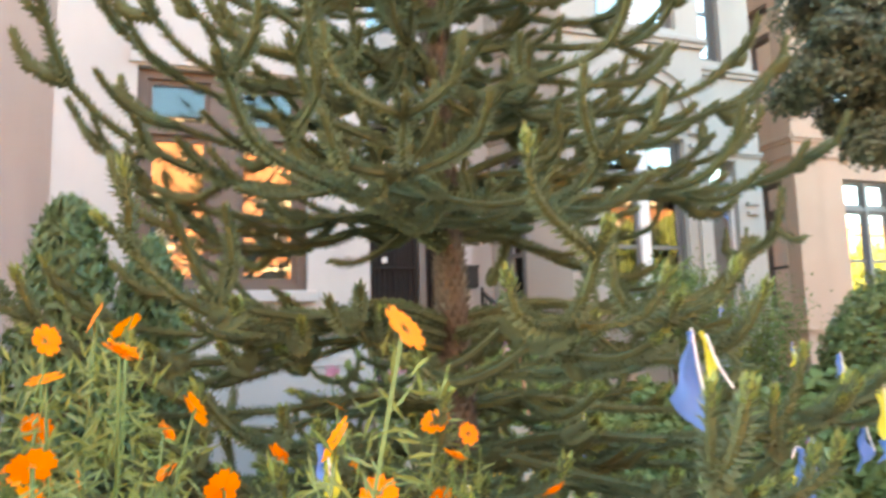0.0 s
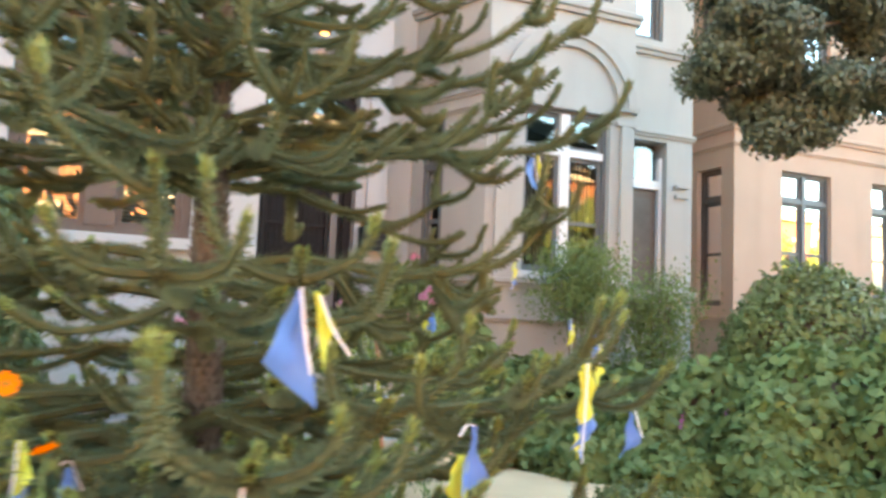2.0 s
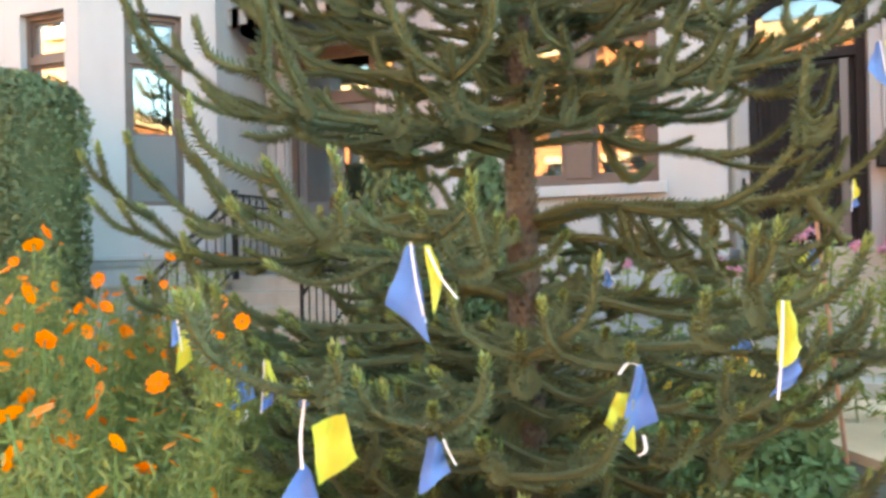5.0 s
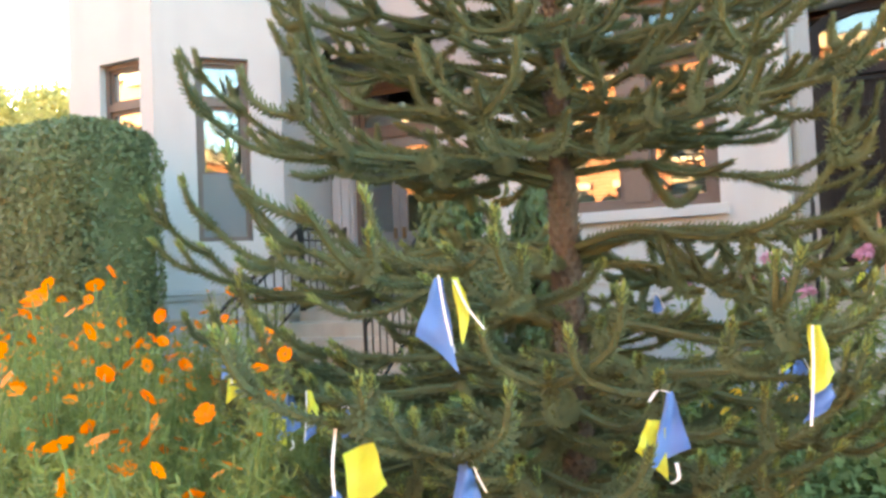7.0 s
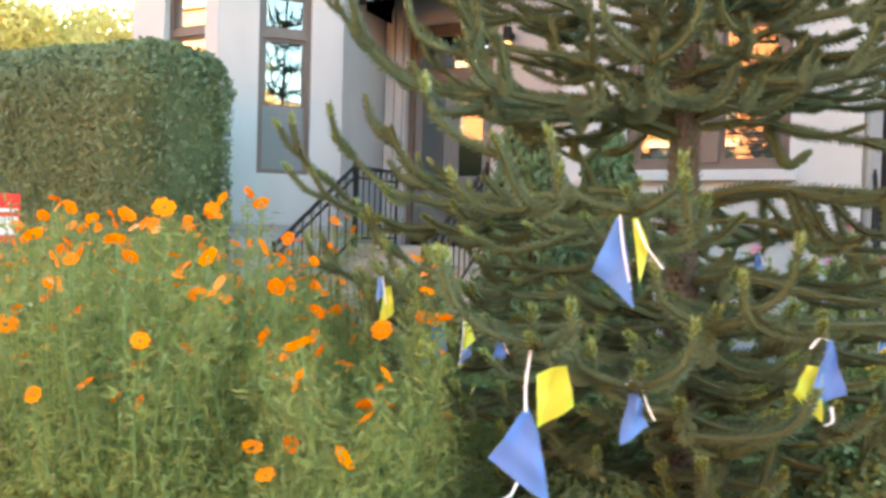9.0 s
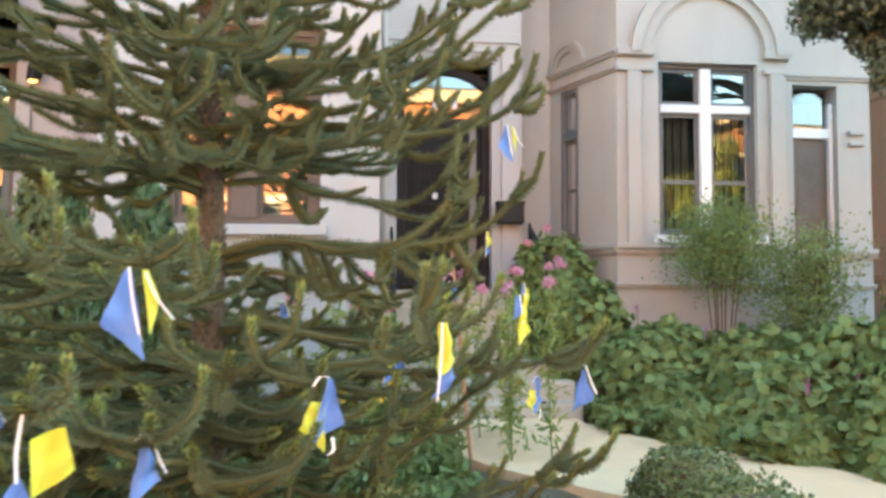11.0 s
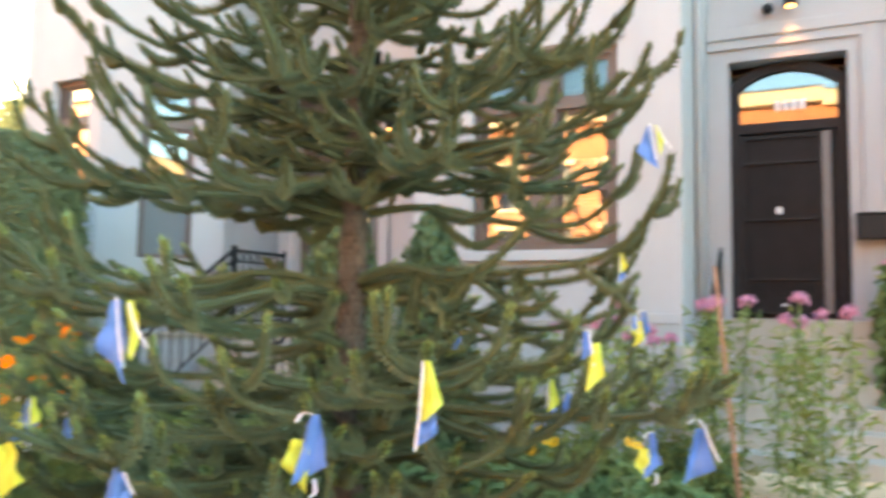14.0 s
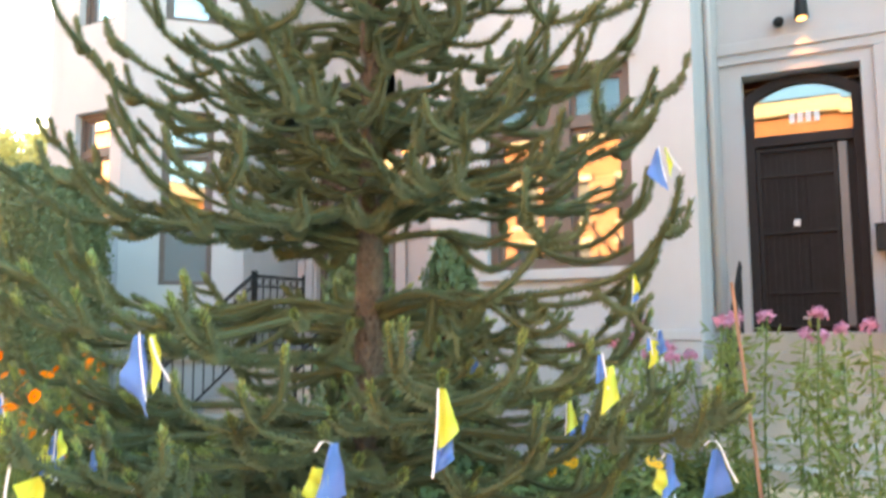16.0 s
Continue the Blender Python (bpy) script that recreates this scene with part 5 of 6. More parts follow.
# clipped hedge on the left
def hedge():
    e = empty("clipped_hedge")
    tagged(e, "tall dark green clipped hedge with rounded top", "hedge")
    x0, x1, y0, y1, z0, z1 = -8.2, -2.75, 4.4, 5.7, 0.5, 3.78
    c = np.array(((x0 + x1) / 2, (y0 + y1) / 2, (z0 + z1) / 2))
    h = np.array(((x1 - x0) / 2, (y1 - y0) / 2, (z1 - z0) / 2))
    g = np.random.default_rng(3)
    n = 80000
    q = g.uniform(-1, 1, (n, 3))
    ax = g.choice(3, n, p=[0.14, 0.6, 0.26])
    sg = g.choice([-1, 1], n)
    sg[ax == 1] = np.where(g.uniform(size=(ax == 1).sum()) < 0.85, -1, 1)
    sg[ax == 2] = 1
    q[np.arange(n), ax] = sg
    p = q * h
    rr = 0.5
    inner = np.clip(p, -(h - rr), h - rr)
    d = p - inner
    ln = np.linalg.norm(d, axis=1)
    dn = d / (ln[:, None] + 1e-9)
    p = inner + dn * rr * g.uniform(0.86, 1.05, n)[:, None]
    lump = np.array([0.06 * noise.noise(Vector(tuple(v * 1.1))) for v in p])
    p = p + dn * lump[:, None] + c
    leaves(p, dn, 0.05, 0.03, M_hedge, "foliage", e, shape=4, jitter=0.7, seed=5)
    bm = bmesh.new()
    box(bm, x0 + 0.12, x1 - 0.12, y0 + 0.12, y1 - 0.12, z0, z1 - 0.12, bevel=0.38)
    part("inner_growth", bm, M_hedge, e)


hedge()


def conifer(at, h, r, seed):
    e = empty("arborvitae", at)
    tagged(e, "bright green conical arborvitae in front of the white wall", "shrub", "arborvitae by the wall")
    g = np.random.default_rng(seed)
    n = 9000
    f = g.uniform(0, 1, n) ** 1.3
    a = g.uniform(0, 2 * np.pi, n)
    rr = r * (np.sqrt(np.clip(1 - f ** 1.6, 0, 1)) * 0.95 + 0.05) * g.uniform(0.75, 1.05, n) * (1 + 0.12 * np.sin(a * 5 + f * 9))
    p = np.stack([rr * np.cos(a), rr * np.sin(a), f * h], 1)
    nr = np.stack([np.cos(a), np.sin(a), 0.4 + 0 * a], 1)
    leaves(p, nr, 0.09, 0.035, M_cedar, "foliage", e, shape=4, jitter=0.5, seed=seed, hang=-2.5)
    bm = bmesh.new()
    bmesh.ops.create_cone(bm, cap_ends=True, segments=14, radius1=r * 0.7, radius2=0.02, depth=h * 0.92, matrix=Matrix.Translation((0, 0, h * 0.46)))
    part("trunk", bm, M_twig, e)


conifer((0.5, 5.2, garden_z(5.2)), 2.35, 0.42, 11)
conifer((0.98, 5.95, garden_z(5.9)), 2.2, 0.40, 12)


def broadleaf_bank():
    """The vine-covered bank along the far side of the path."""
    spots = ((5.15, 7.75, 1.35, 0.62, 0.55, 0.95), (5.05, 8.45, 1.9, 0.5, 0.5, 0.85), (5.9, 7.2, 1.05, 0.75, 0.6, 0.7), (6.7, 6.7, 0.95, 0.8, 0.7, 0.75), (7.5, 6.2, 1.0, 0.8, 0.75, 0.8),
             (6.6, 5.95, 0.85, 0.55, 0.5, 0.62), (7.4, 5.1, 0.9, 0.7, 0.7, 0.75), (8.3, 5.6, 1.1, 0.9, 0.9, 0.95), (8.2, 4.2, 1.0, 0.9, 0.9, 0.9), (9.3, 4.9, 1.2, 1.0, 1.0, 1.1), (9.2, 6.8, 1.3, 1.0, 0.9, 1.1), (8.6, 3.0, 0.95, 0.8, 0.8, 0.85),
             (5.72, 6.62, 0.8, 0.5, 0.42, 0.48), (6.32, 5.80, 0.8, 0.48, 0.42, 0.48), (6.95, 4.85, 0.8, 0.5, 0.45, 0.52), (7.55, 3.7, 0.8, 0.5, 0.5, 0.5), (6.25, 5.2, 0.75, 0.36, 0.34, 0.34), (6.8, 4.5, 0.75, 0.36, 0.34, 0.34), (7.3, 3.2, 0.72, 0.38, 0.4, 0.34), (5.72, 5.8, 0.78, 0.34, 0.34, 0.34))
    for i, (x, y, z, a, b, c) in enumerate(spots):
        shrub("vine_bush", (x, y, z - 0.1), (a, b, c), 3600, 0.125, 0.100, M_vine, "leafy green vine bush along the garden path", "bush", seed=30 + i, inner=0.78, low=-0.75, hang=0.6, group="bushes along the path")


broadleaf_bank()
for i, (x, y, z, a, b, c) in enumerate(((2.90, 2.32, 0.86, 0.30, 0.30, 0.34), (2.00, 2.02, 0.80, 0.34, 0.30, 0.32), (4.55, 2.62, 0.74, 0.42, 0.4, 0.42), (4.70, 3.62, 0.78, 0.34, 0.34, 0.32))):
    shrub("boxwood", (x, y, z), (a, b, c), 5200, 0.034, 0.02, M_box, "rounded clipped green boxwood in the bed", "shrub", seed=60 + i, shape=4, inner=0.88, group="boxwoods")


def tree_of_leaves(name, at, trunk_h, crown, n, size, mat, label, seed=0, limbs=7):
    e = empty(name, at)
    tagged(e, label, "tree")
    g = np.random.default_rng(seed)
    bm = bmesh.new()
    bmesh.ops.create_cone(bm, cap_ends=True, segments=12, radius1=0.16, radius2=0.1, depth=trunk_h, matrix=Matrix.Translation((0, 0, trunk_h / 2)))
    part("trunk", bm, M_twig, e, smooth=True)
    c, r = np.array(crown[:3]), np.array(crown[3:])
    P, N = [], []
    for k in range(limbs * 5):
        d = g.normal(0, 1, 3)
        d /= np.linalg.norm(d)
        cc = c + d * r * g.uniform(0.45, 0.95)
        rad = g.uniform(0.22, 0.42) * r.mean()
        m = n // (limbs * 5)
        dd = g.normal(0, 1, (m, 3))
        dd /= np.linalg.norm(dd, axis=1)[:, None]
        P.append(cc + dd * rad * (g.uniform(0, 1, m) ** 0.5)[:, None] * np.array((1, 1, 0.7)))
        N.append(dd)
        if k < limbs:
            line = smooth_line([(0, 0, trunk_h * 0.9), (cc * 0.5 + np.array((0, 0, trunk_h * 0.6))), cc], 10)
            R = Ropes()
            R.rope(line, 0.06, 0.015, density=0)
            R.build("limb", e, (M_twig, M_twig))
    leaves(np.concatenate(P), np.concatenate(N), size, size * 0.5, mat, "crown", e, shape=6, jitter=0.5, seed=seed, hang=0.5)
    return e


tree_of_leaves("street_tree", (10.7, 5.2, 0.5), 4.2, (-3.25, -0.2, 4.30, 1.25, 0.8, 1.1), 64000, 0.062, M_dark, "dark leafy tree hanging over the gardens", seed=81, limbs=10)
# the last three, unseen, are added to darken reflections in the pink house
for i, (x, h) in enumerate(((12.5, 8.4), (17, 9.0), (21.5, 8.2), (26, 9.2), (32, 8.6), (38, 9.0), (44, 8.4))):
    tree_of_leaves("street_tree", (x, -15.2, GZ - 0.02), h * 0.42, (0, 0, h * 0.66, 2.1, 2.0, h * 0.33), 14000, 0.24, M_light, "leafy green street tree across the road", seed=120 + i)
corner_house = empty("corner_house")
tagged(corner_house, "plain red brick house beyond the trees", "house")
wall("wall", (-34, 14.0), (-26, 14.0), 0.2, 8.6, [(1.0, 2.2, 2, 4, 0), (5.0, 6.2, 2, 4, 0), (1.0, 2.2, 6, 8, 0), (5.0, 6.2, 6, 8, 0)], M_brick, corner_house)
wall("wall", (-26, 14.0), (-26, 26), 0.2, 8.6, [], M_brick, corner_house)
wall("wall", (-26, 26), (-34, 26), 0.2, 8.6, [], M_brick, corner_house)
wall("wall", (-34, 26), (-34, 14.0), 0.2, 8.6, [], M_brick, corner_house)
boxpart("roof", (-34, -26, 14, 26, 8.6, 8.8), M_road, corner_house)
# sun glow is in the leaf colour; rear trees added to shade the garden
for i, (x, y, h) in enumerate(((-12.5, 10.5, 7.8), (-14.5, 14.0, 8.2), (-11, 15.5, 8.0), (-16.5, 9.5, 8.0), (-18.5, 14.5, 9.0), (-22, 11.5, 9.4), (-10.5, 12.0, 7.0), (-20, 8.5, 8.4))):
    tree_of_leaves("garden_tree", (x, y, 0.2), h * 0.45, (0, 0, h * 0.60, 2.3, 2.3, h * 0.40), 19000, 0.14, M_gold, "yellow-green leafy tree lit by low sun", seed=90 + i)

# ---- flowers and small plants ----


def tube_mesh(lines, r, sides=3):
    V, F = [], []
    for line in lines:
        k0 = len(V)
        for i, p in enumerate(line):
            t = line[min(i + 1, len(line) - 1)] - line[max(i - 1, 0)]
            t = t / (np.linalg.norm(t) + 1e-9)
            a = np.cross(t, (0.3, 0.9, 0.1))
            a /= np.linalg.norm(a) + 1e-9
            b = np.cross(t, a)
            for s in range(sides):
                th = 2 * math.pi * s / sides
                V.append(p + r * (a * math.cos(th) + b * math.sin(th)))
        for i in range(len(line) - 1):
            for s in range(sides):
                F.append((k0 + i * sides + s, k0 + i * sides + (s + 1) % sides, k0 + (i + 1) * sides + (s + 1) % sides, k0 + (i + 1) * sides + s))
    return V, F


def petal_mesh(name, petals, rad, cup, mat, layers=1, seed=0, wide=0.5):
    r = np.random.default_rng(seed)
    V, F = [], []
    for la in range(layers):
        rr = rad * (1 - 0.28 * la)
        for i in range(petals):
            a = 2 * math.pi * (i + 0.5 * la) / petals + r.uniform(-0.08, 0.08)
            o = np.array((math.cos(a), math.sin(a), 0))
            w = np.array((-math.sin(a), math.cos(a), 0)) * rr * wide
            c = cup * (1 + 0.7 * la)
            k = len(V)
            lift = r.uniform(0.7, 1.3) * c
            V += [o * rr * 0.1 + np.array((0, 0, 0.002 + 0.004 * la)), o * rr * 0.6 - w * 0.85 + np.array((0, 0, lift * rr * 0.4)), o * rr * 0.95 - w * 0.55 + np.array((0, 0, lift * rr * 0.5)),
                  o * rr * 0.9 + np.array((0, 0, lift * rr * 0.38)), o * rr * 0.95 + w * 0.55 + np.array((0, 0, lift * rr * 0.5)), o * rr * 0.6 + w * 0.85 + np.array((0, 0, lift * rr * 0.4))]
            F.append((k, k + 1, k + 2, k + 3, k + 4, k + 5))
    me = bpy.data.meshes.new(name)
    me.from_pydata([tuple(v) for v in V], [], F)
    me.materials.append(mat)
    me.polygons.foreach_set("use_smooth", [True] * len(F))
    return me


COSMOS = [petal_mesh("bloom", 8, 0.031, 0.25 + 0.25 * k, M_orange, layers=1 + (k == 2), seed=k, wide=0.36) for k in range(3)]
BUD = petal_mesh("bud", 5, 0.012, 1.6, M_orange, seed=9)


def cosmos_plant(at, h, seed, spread=0.32, blooms=7):
    """A tall, airy plant: wiry forked stems, feathery leaves below, orange blooms on top."""
    e = empty("orange_cosmos", at)
    tagged(e, "tall feathery green cosmos plant with orange flowers", "flower plant", "orange cosmos bed")
    r = np.random.default_rng(seed)
    lines, heads = [], []
    for i in range(blooms):
        a = r.uniform(0, 2 * math.pi)
        q = spread * math.sqrt(r.uniform(0.05, 1))
        hh = h * (r.uniform(0.86, 1.05) if i % 3 else r.uniform(0.60, 0.88))
        end = np.array((q * math.cos(a), q * math.sin(a), hh))
        lines.append(smooth_line([(0.1 * q * math.cos(a), 0.1 * q * math.sin(a), 0), end * np.array((0.4, 0.4, 0.45)) + r.normal(0, 0.015, 3), end * np.array((0.8, 0.8, 0.8)) + r.normal(0, 0.015, 3), end], 9))
        heads.append((end, lines[-1][-1] - lines[-1][-2]))
    for ln in lines:
        V, F = tube_mesh([ln], 0.0032)
        mesh_object("stem", V, F, M_stem, e)
    P, N = [], []
    for ln in lines:
        n = 200
        f = r.uniform(0, 1, n) ** 0.7 * 0.95
        P.append(np.stack([np.interp(f, np.linspace(0, 1, len(ln)), ln[:, i]) for i in range(3)], 1) + r.normal(0, 0.065, (n, 3)) * (1.3 - f)[:, None])
        d = r.normal(0, 1, (n, 3))
        N.append(d)
    leaves(np.concatenate(P), np.concatenate(N), 0.045, 0.0065, M_light, "foliage", e, shape=4, seed=seed, jitter=0.2, hang=-0.4)
    for p, d in heads:
        me = COSMOS[int(r.integers(0, 3))] if r.uniform() > 0.12 else BUD
        ob = new("flower" if me is not BUD else "flower_bud", me)
        ob.parent = e
        tilt, az, sc = r.uniform(15, 75), r.uniform(0, 360), r.uniform(0.8, 1.15)
        ob.matrix_basis = Matrix.Translation(p) @ pose(0, 0, 0, 0, 0, az) @ pose(0, 0, 0, tilt, 0, r.uniform(0, 90)) @ Matrix.Diagonal((sc, sc, sc, 1))
    return e


g4 = np.random.default_rng(21)
COSMOS_SPOTS = [(0.98, 0.80, 1.44), (0.80, 1.00, 1.42), (0.84, 1.36, 1.47), (1.24, 1.20, 1.22), (1.42, 1.42, 1.36), (1.60, 0.95, 1.22), (0.62, 0.85, 1.46), (0.45, 1.15, 1.48), (0.25, 0.85, 1.46), (-1.7, 5.0, 0.80), (-1.45, 5.1, 0.75), (-1.9, 5.25, 0.80)]
for i in range(60):
    y = g4.uniform(0.8, 3.3)
    x = g4.uniform(-2.9 if y > 1.6 else -1.6, 1.25 - 0.30 * (y - 0.8))
    COSMOS_SPOTS.append((x, y, g4.uniform(1.08, 1.70) - (0.15 if x > 0.4 else 0.42 if x < -1.0 else 0.10)))
for i, (x, y, h) in enumerate(COSMOS_SPOTS):
    cosmos_plant((x, y, garden_z(y) - 0.02), h, 300 + i, blooms=13 if i < 40 else 11)


def low_plants(name, area, n, hmax, mat, label, seed, leaf=(0.09, 0.04), category="plants", shape=6):
    """A low planting that covers an area, as one uncountable mass."""
    r = np.random.default_rng(seed)
    x = r.uniform(area[0], area[1], n)
    y = r.uniform(area[2], area[3], n)
    hgt = np.array([0.55 + 0.45 * noise.noise((a * 1.7, b * 1.7, seed)) for a, b in zip(x, y)]) * hmax
    z = np.array([garden_z(b) for b in y]) + hgt * r.uniform(0.05, 1, n) ** 0.6
    nr = r.normal(0, 0.5, (n, 3)) + np.array((0, -0.2, 0.8))
    ob = leaves(np.stack([x, y, z], 1), nr, leaf[0], leaf[1], mat, name, shape=shape, seed=seed, jitter=0.5)
    tagged(ob, label, category, kind="stuff")
    return ob


low_plants("ground_cover", (-3.2, 1.5, 0.6, 3.6), 80000, 1.0, M_light, "feathery light green undergrowth of the flower bed", 1, (0.055, 0.008), shape=4)
low_plants("ground_cover", (0.2, 3.5, 3.5, 6.4), 13000, 0.42, M_vine, "low green leafy plants on the bed", 2, (0.10, 0.045))
low_plants("ground_cover", (1.2, 3.9, 2.4, 3.6), 9000, 0.25, M_box, "low green leafy plants under the tree", 3, (0.08, 0.04))
low_plants("ground_cover", (-2.8, 0.3, 3.6, 6.4), 12000, 0.5, M_light, "low green plants before the porch steps", 4, (0.09, 0.035))
low_plants("ground_cover", (1.3, 5.4, 0.55, 1.8), 14000, 0.26, M_box, "low green leaves of the bedding flowers", 5, (0.07, 0.03))
low_plants("ground_cover", (7.2, 9.5, 0.6, 3.2), 7000, 0.35, M_vine, "broad green leaves at the foot of the bank", 7, (0.11, 0.08))
low_plants("ground_cover", (6.9, 9.0, 3.0, 5.2), 6000, 0.5, M_vine, "broad green leaves at the foot of the bank", 8, (0.11, 0.08))
low_plants("ground_cover", (5.75, 7.6, 4.9, 6.6), 5000, 0.35, M_vine, "broad green leaves at the foot of the bank", 9, (0.11, 0.08))
low_plants("ground_cover", (5.0, 6.2, 6.0, 7.4), 3500, 0.3, M_vine, "broad green leaves at the foot of the bank", 10, (0.10, 0.07))
low_plants("ground_cover", (3.9, 4.25, 2.0, 3.2), 2500, 0.25, M_box, "low green leaves beside the path", 6, (0.07, 0.03))


def bedding(at, kind, seed):
    """A small bedding plant with a few domed blooms."""
    mat, word = ((M_redfl, "red"), (M_whitefl, "white"), (M_orange, "orange"))[kind]
    e = empty("bedding_plant", at)
    tagged(e, "low bedding plant with round %s flowers" % word, "flower plant", "bedding flowers")
    r = np.random.default_rng(seed)
    lines = []
    for i in range(5):
        end = np.array((r.normal(0, 0.09), r.normal(0, 0.07), r.uniform(0.36, 0.50)))
        lines.append(smooth_line([(0, 0, 0), end * 0.5, end], 5))
        ob = new("flower", BEDDING[kind])
        ob.parent = e
        sc = r.uniform(0.8, 1.25)
        ob.matrix_basis = Matrix.Translation(end) @ pose(0, 0, 0, r.uniform(0, 50), 0, r.uniform(0, 360)) @ Matrix.Diagonal((sc, sc, sc, 1))
    for ln in lines:
        V, F = tube_mesh([ln], 0.003)
        mesh_object("stem", V, F, M_stem, e)
    P = np.concatenate([l[r.integers(0, 5, 14)] for l in lines]) + r.normal(0, 0.03, (70, 3))
    leaves(P, r.normal(0, 1, (70, 3)), 0.07, 0.03, M_box, "foliage", e, seed=seed)
    return e


BEDDING = [petal_mesh("bloom", 10, 0.036, 0.5, m, layers=3, seed=5 + k) for k, m in enumerate((M_redfl, M_whitefl, M_orange))]
for i in range(54):
    x = g4.uniform(1.5, 5.3)
    y = g4.uniform(1.35, 1.85)
    u = g4.uniform()
    kind = 2 if x < 2.7 else (1 if u < 0.2 else 2 if u < 0.4 else 0)
    bedding((x, y, garden_z(y)), kind, 700 + i)


def cleome(at, h, seed):
    e = empty("cleome", at)
    tagged(e, "tall green cleome with a spidery pink flower head", "flower plant", "pink cleomes by the steps")
    r = np.random.default_rng(seed)
    line = smooth_line([(0, 0, 0), (r.normal(0, 0.03), r.normal(0, 0.03), h * 0.5), (r.normal(0, 0.06), r.normal(0, 0.06), h)], 12)
    V, F = tube_mesh([line], 0.007, 5)
    mesh_object("stem", V, F, M_stem, e)
    f = r.uniform(0.1, 0.93, 170)
    P = np.stack([np.interp(f, np.linspace(0, 1, 12), line[:, i]) for i in range(3)], 1) + r.normal(0, 0.05, (170, 3))
    leaves(P, r.normal(0, 1, (170, 3)) + np.array((0, 0, 1)), 0.10, 0.026, M_light, "foliage", e, seed=seed)
    d = r.normal(0, 1, (70, 3))
    d[:, 2] = np.abs(d[:, 2]) * 0.8
    d /= np.linalg.norm(d, axis=1)[:, None]
    leaves(line[-1] + d * 0.055 * r.uniform(0.4, 1.2, 70)[:, None], d, 0.042, 0.018, M_pinkfl, "flower_head", e, seed=seed, jitter=0.3)


for i in range(17):
    x = 2.3 + 1.95 * (i / 16) + g4.uniform(-0.12, 0.12)
    cleome((x, g4.uniform(5.0, 6.0), garden_z(5.5)), g4.uniform(1.12, 1.48), 800 + i)
for i in range(5):
    cleome((4.75 + g4.uniform(-0.15, 0.2), 7.2 + 0.3 * i, 0.75 + 0.12 * i), g4.uniform(1.3, 1.5), 830 + i)


def feathery_shrub(at, h, r0, seed, mat, label, low=7):
    e = empty("nandina", at)
    tagged(e, label, "shrub")
    r = np.random.default_rng(seed)
    lines, P = [], []
    for i in range(9):
        a = r.uniform(0, 2 * math.pi)
        q = r0 * math.sqrt(r.uniform(0.1, 1))
        end = np.array((q * math.cos(a), q * math.sin(a), h * r.uniform(0.78, 1)))
        ln = smooth_line([(end[0] * 0.2, end[1] * 0.2, 0), end * np.array((0.5, 0.5, 0.5)), end], 10)
        lines.append(ln)
        m = 900
        P.append(ln[r.integers(low, 10, m)] + r.normal(0, 1, (m, 3)) * np.array((0.21, 0.21, 0.11)))
    for ln in lines:
        V, F = tube_mesh([ln], 0.008, 4)
        mesh_object("stem", V, F, M_twig, e)
    P = np.concatenate(P)
    leaves(P, r.normal(0, 1, (len(P), 3)) + np.array((0, 0, 0.7)), 0.055, 0.024, mat, "foliage", e, shape=4, seed=seed)


feathery_shrub((6.75, 7.55, 0.7), 2.15, 0.28, 41, M_vine, "feathery green shrub with bare stems before the bay")
feathery_shrub((7.6, 7.35, 0.7), 1.95, 0.36, 42, M_vine, "feathery green shrub with bare stems before the bay", low=3)
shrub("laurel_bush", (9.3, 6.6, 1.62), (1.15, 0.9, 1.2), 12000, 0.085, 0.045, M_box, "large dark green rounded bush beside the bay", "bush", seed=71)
for i, (x, y, z) in enumerate(((6.55, 5.5, 1.15), (6.9, 5.35, 1.2), (7.15, 5.0, 1.25), (6.1, 6.5, 1.55), (5.6, 7.0, 1.75))):
    e = empty("purple_salvia", (x, y, z))
    tagged(e, "small purple flower spike among green leaves", "flower", "purple flower spikes")
    V, F = tube_mesh([np.array([(0, 0.1, -0.25), (0, 0.02, -0.05), (-0.03, -0.05, 0.08)])], 0.004)
    mesh_object("stem", V, F, M_stem, e)
    r = np.random.default_rng(i)
    leaves(np.stack([np.linspace(0, -0.05, 24), np.linspace(0.02, -0.07, 24), np.linspace(-0.03, 0.11, 24)], 1), r.normal(0, 1, (24, 3)), 0.03, 0.016, M_purple, "flower_spike", e)

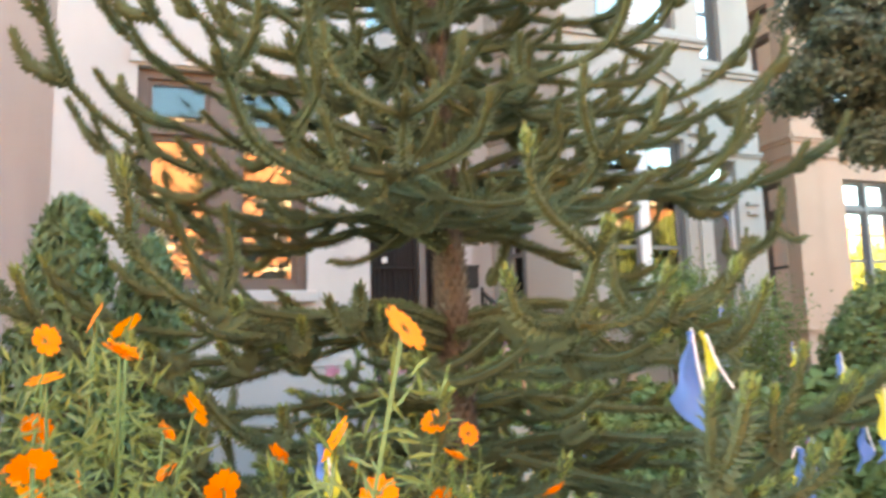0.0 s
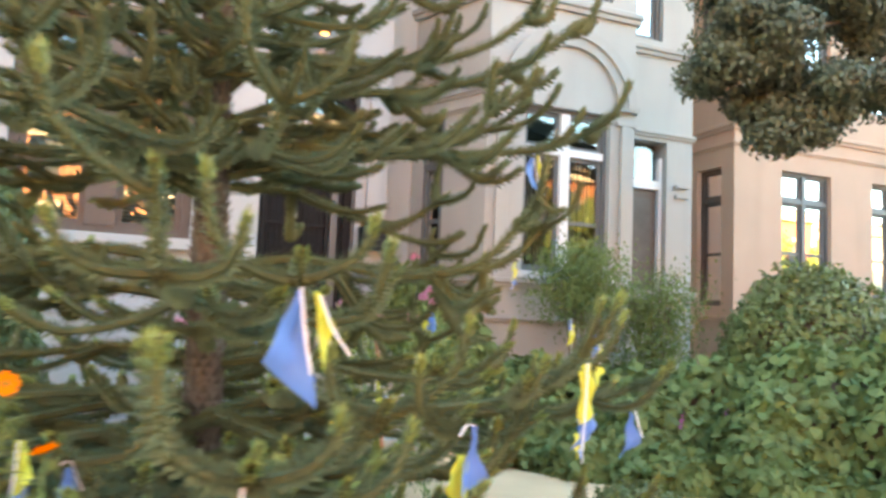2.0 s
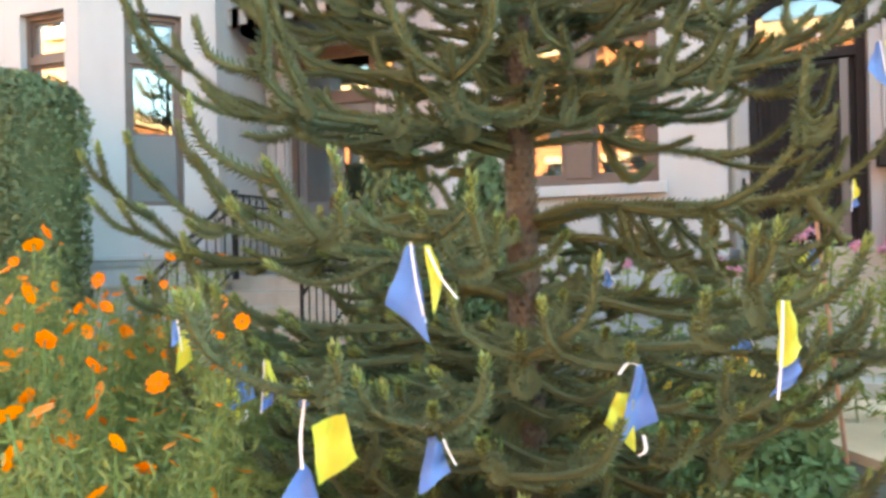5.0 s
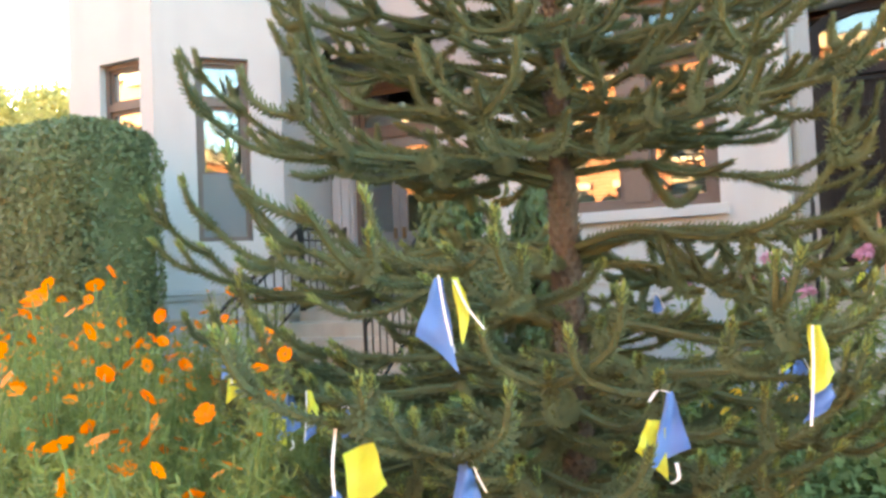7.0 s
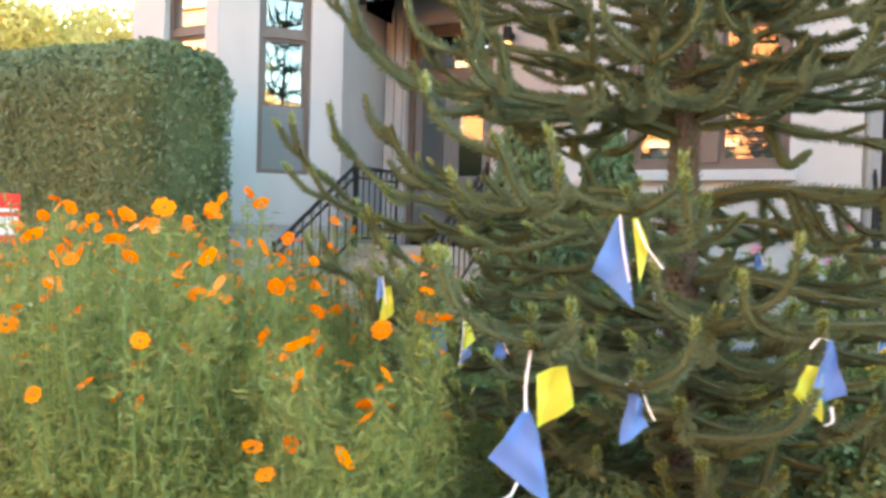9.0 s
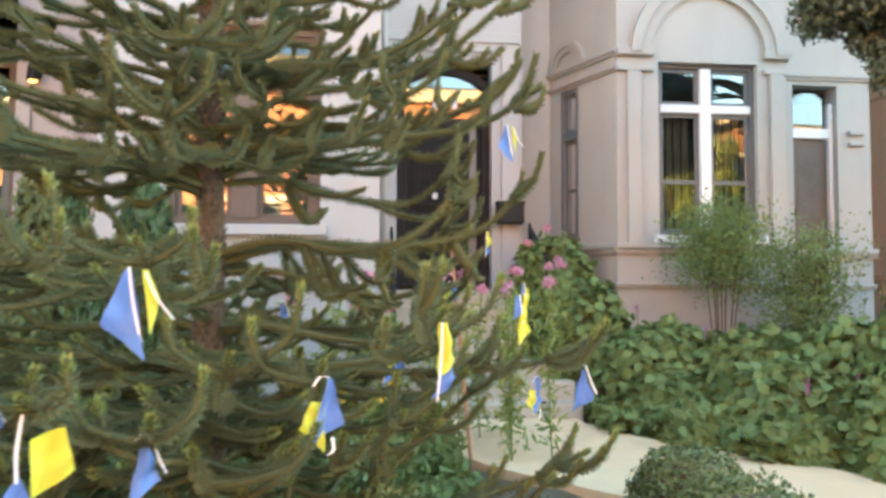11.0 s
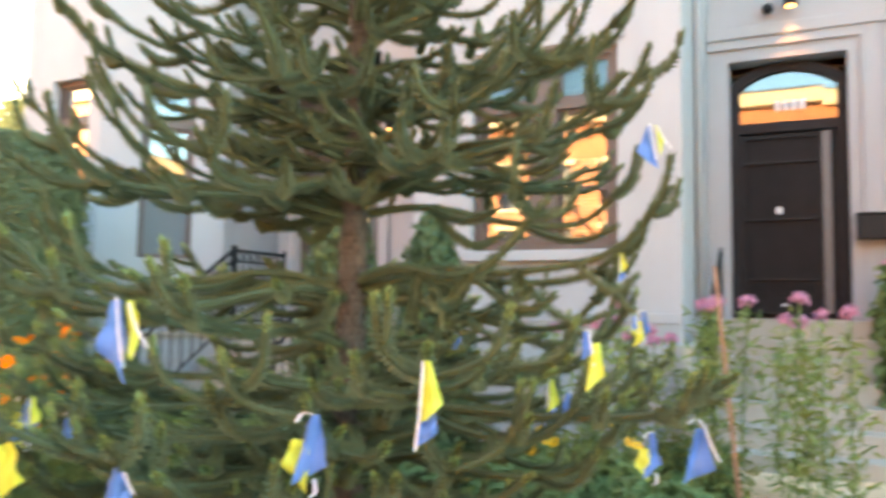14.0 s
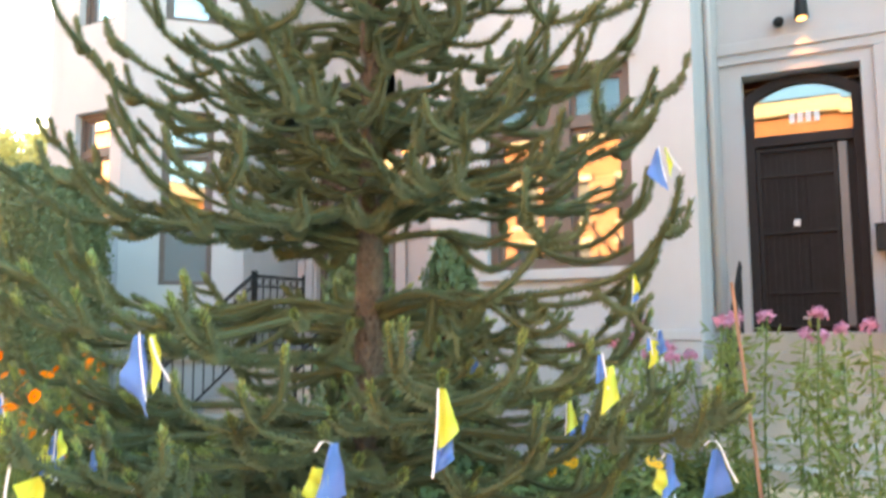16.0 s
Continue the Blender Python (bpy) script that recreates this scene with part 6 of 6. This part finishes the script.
stake = bmesh.new()
v = Vector((-0.16, 0.05, 1.72))
bmesh.ops.create_cone(stake, cap_ends=True, segments=8, radius1=0.014, radius2=0.012, depth=v.length, matrix=Matrix.Translation(Vector((3.62, 5.0, 0.62)) + v / 2) @ v.to_track_quat("Z", "Y").to_matrix().to_4x4())
tagged(part("garden_stake", stake, material("reddish_wood", (0.35, 0.16, 0.09), 0.7, vary=0.2)), "thin reddish wooden stake leaning in the bed", "stake")

sign = empty("yard_sign", (-3.6, 3.6, 0))
boxpart("board", (-0.09, 0.09, -0.006, 0.006, 1.78, 2.20), M_redfl, sign, "red board", bevel=0.003)
boxpart("white_band", (-0.075, 0.075, -0.0105, -0.0065, 1.84, 2.00), M_whitetrim, sign, "plain white band")
boxpart("white_band", (-0.075, 0.075, -0.0105, -0.0065, 2.04, 2.07), M_whitetrim, sign, "plain white band")
boxpart("stake", (-0.012, 0.012, 0.007, 0.02, 0.5, 2.0), M_darkframe, sign)
sign.matrix_world = pose(-3.6, 3.6, 0, 0, 0, 55)
tagged(sign, "small red and white sign on a thin stake", "sign")

for i, (x, y, z) in enumerate(((2.65, 3.75, 1.35), (2.75, 3.9, 1.42), (1.75, 3.4, 1.35), (1.6, 3.3, 1.3), (3.0, 4.3, 1.4))):
    e = empty("yellow_daisy", (x, y, garden_z(y)))
    tagged(e, "yellow daisy with thin green stems", "flower plant", "yellow daisies under the tree")
    r = np.random.default_rng(50 + i)
    h = z - garden_z(y)
    lines = []
    for k in range(4):
        end = np.array((r.normal(0, 0.06), r.normal(0, 0.06), h * r.uniform(0.85, 1)))
        lines.append(smooth_line([(0, 0, 0), end * 0.5, end], 6))
        ob = new("flower", DAISY) if i or k else new("flower", petal_mesh("daisy", 10, 0.035, 0.1, M_yellowfl, seed=3, wide=0.3))
        if not i and not k:
            DAISY = ob.data
        ob.parent = e
        ob.matrix_basis = Matrix.Translation(end) @ pose(0, 0, 0, r.uniform(30, 70), 0, r.uniform(-40, 40))
    for ln in lines:
        V, F = tube_mesh([ln], 0.003)
        mesh_object("stem", V, F, M_stem, e)
    P = np.concatenate([l[r.integers(0, 6, 20)] for l in lines]) + r.normal(0, 0.03, (80, 3))
    leaves(P, r.normal(0, 1, (80, 3)), 0.07, 0.022, M_box, "foliage", e, seed=i)
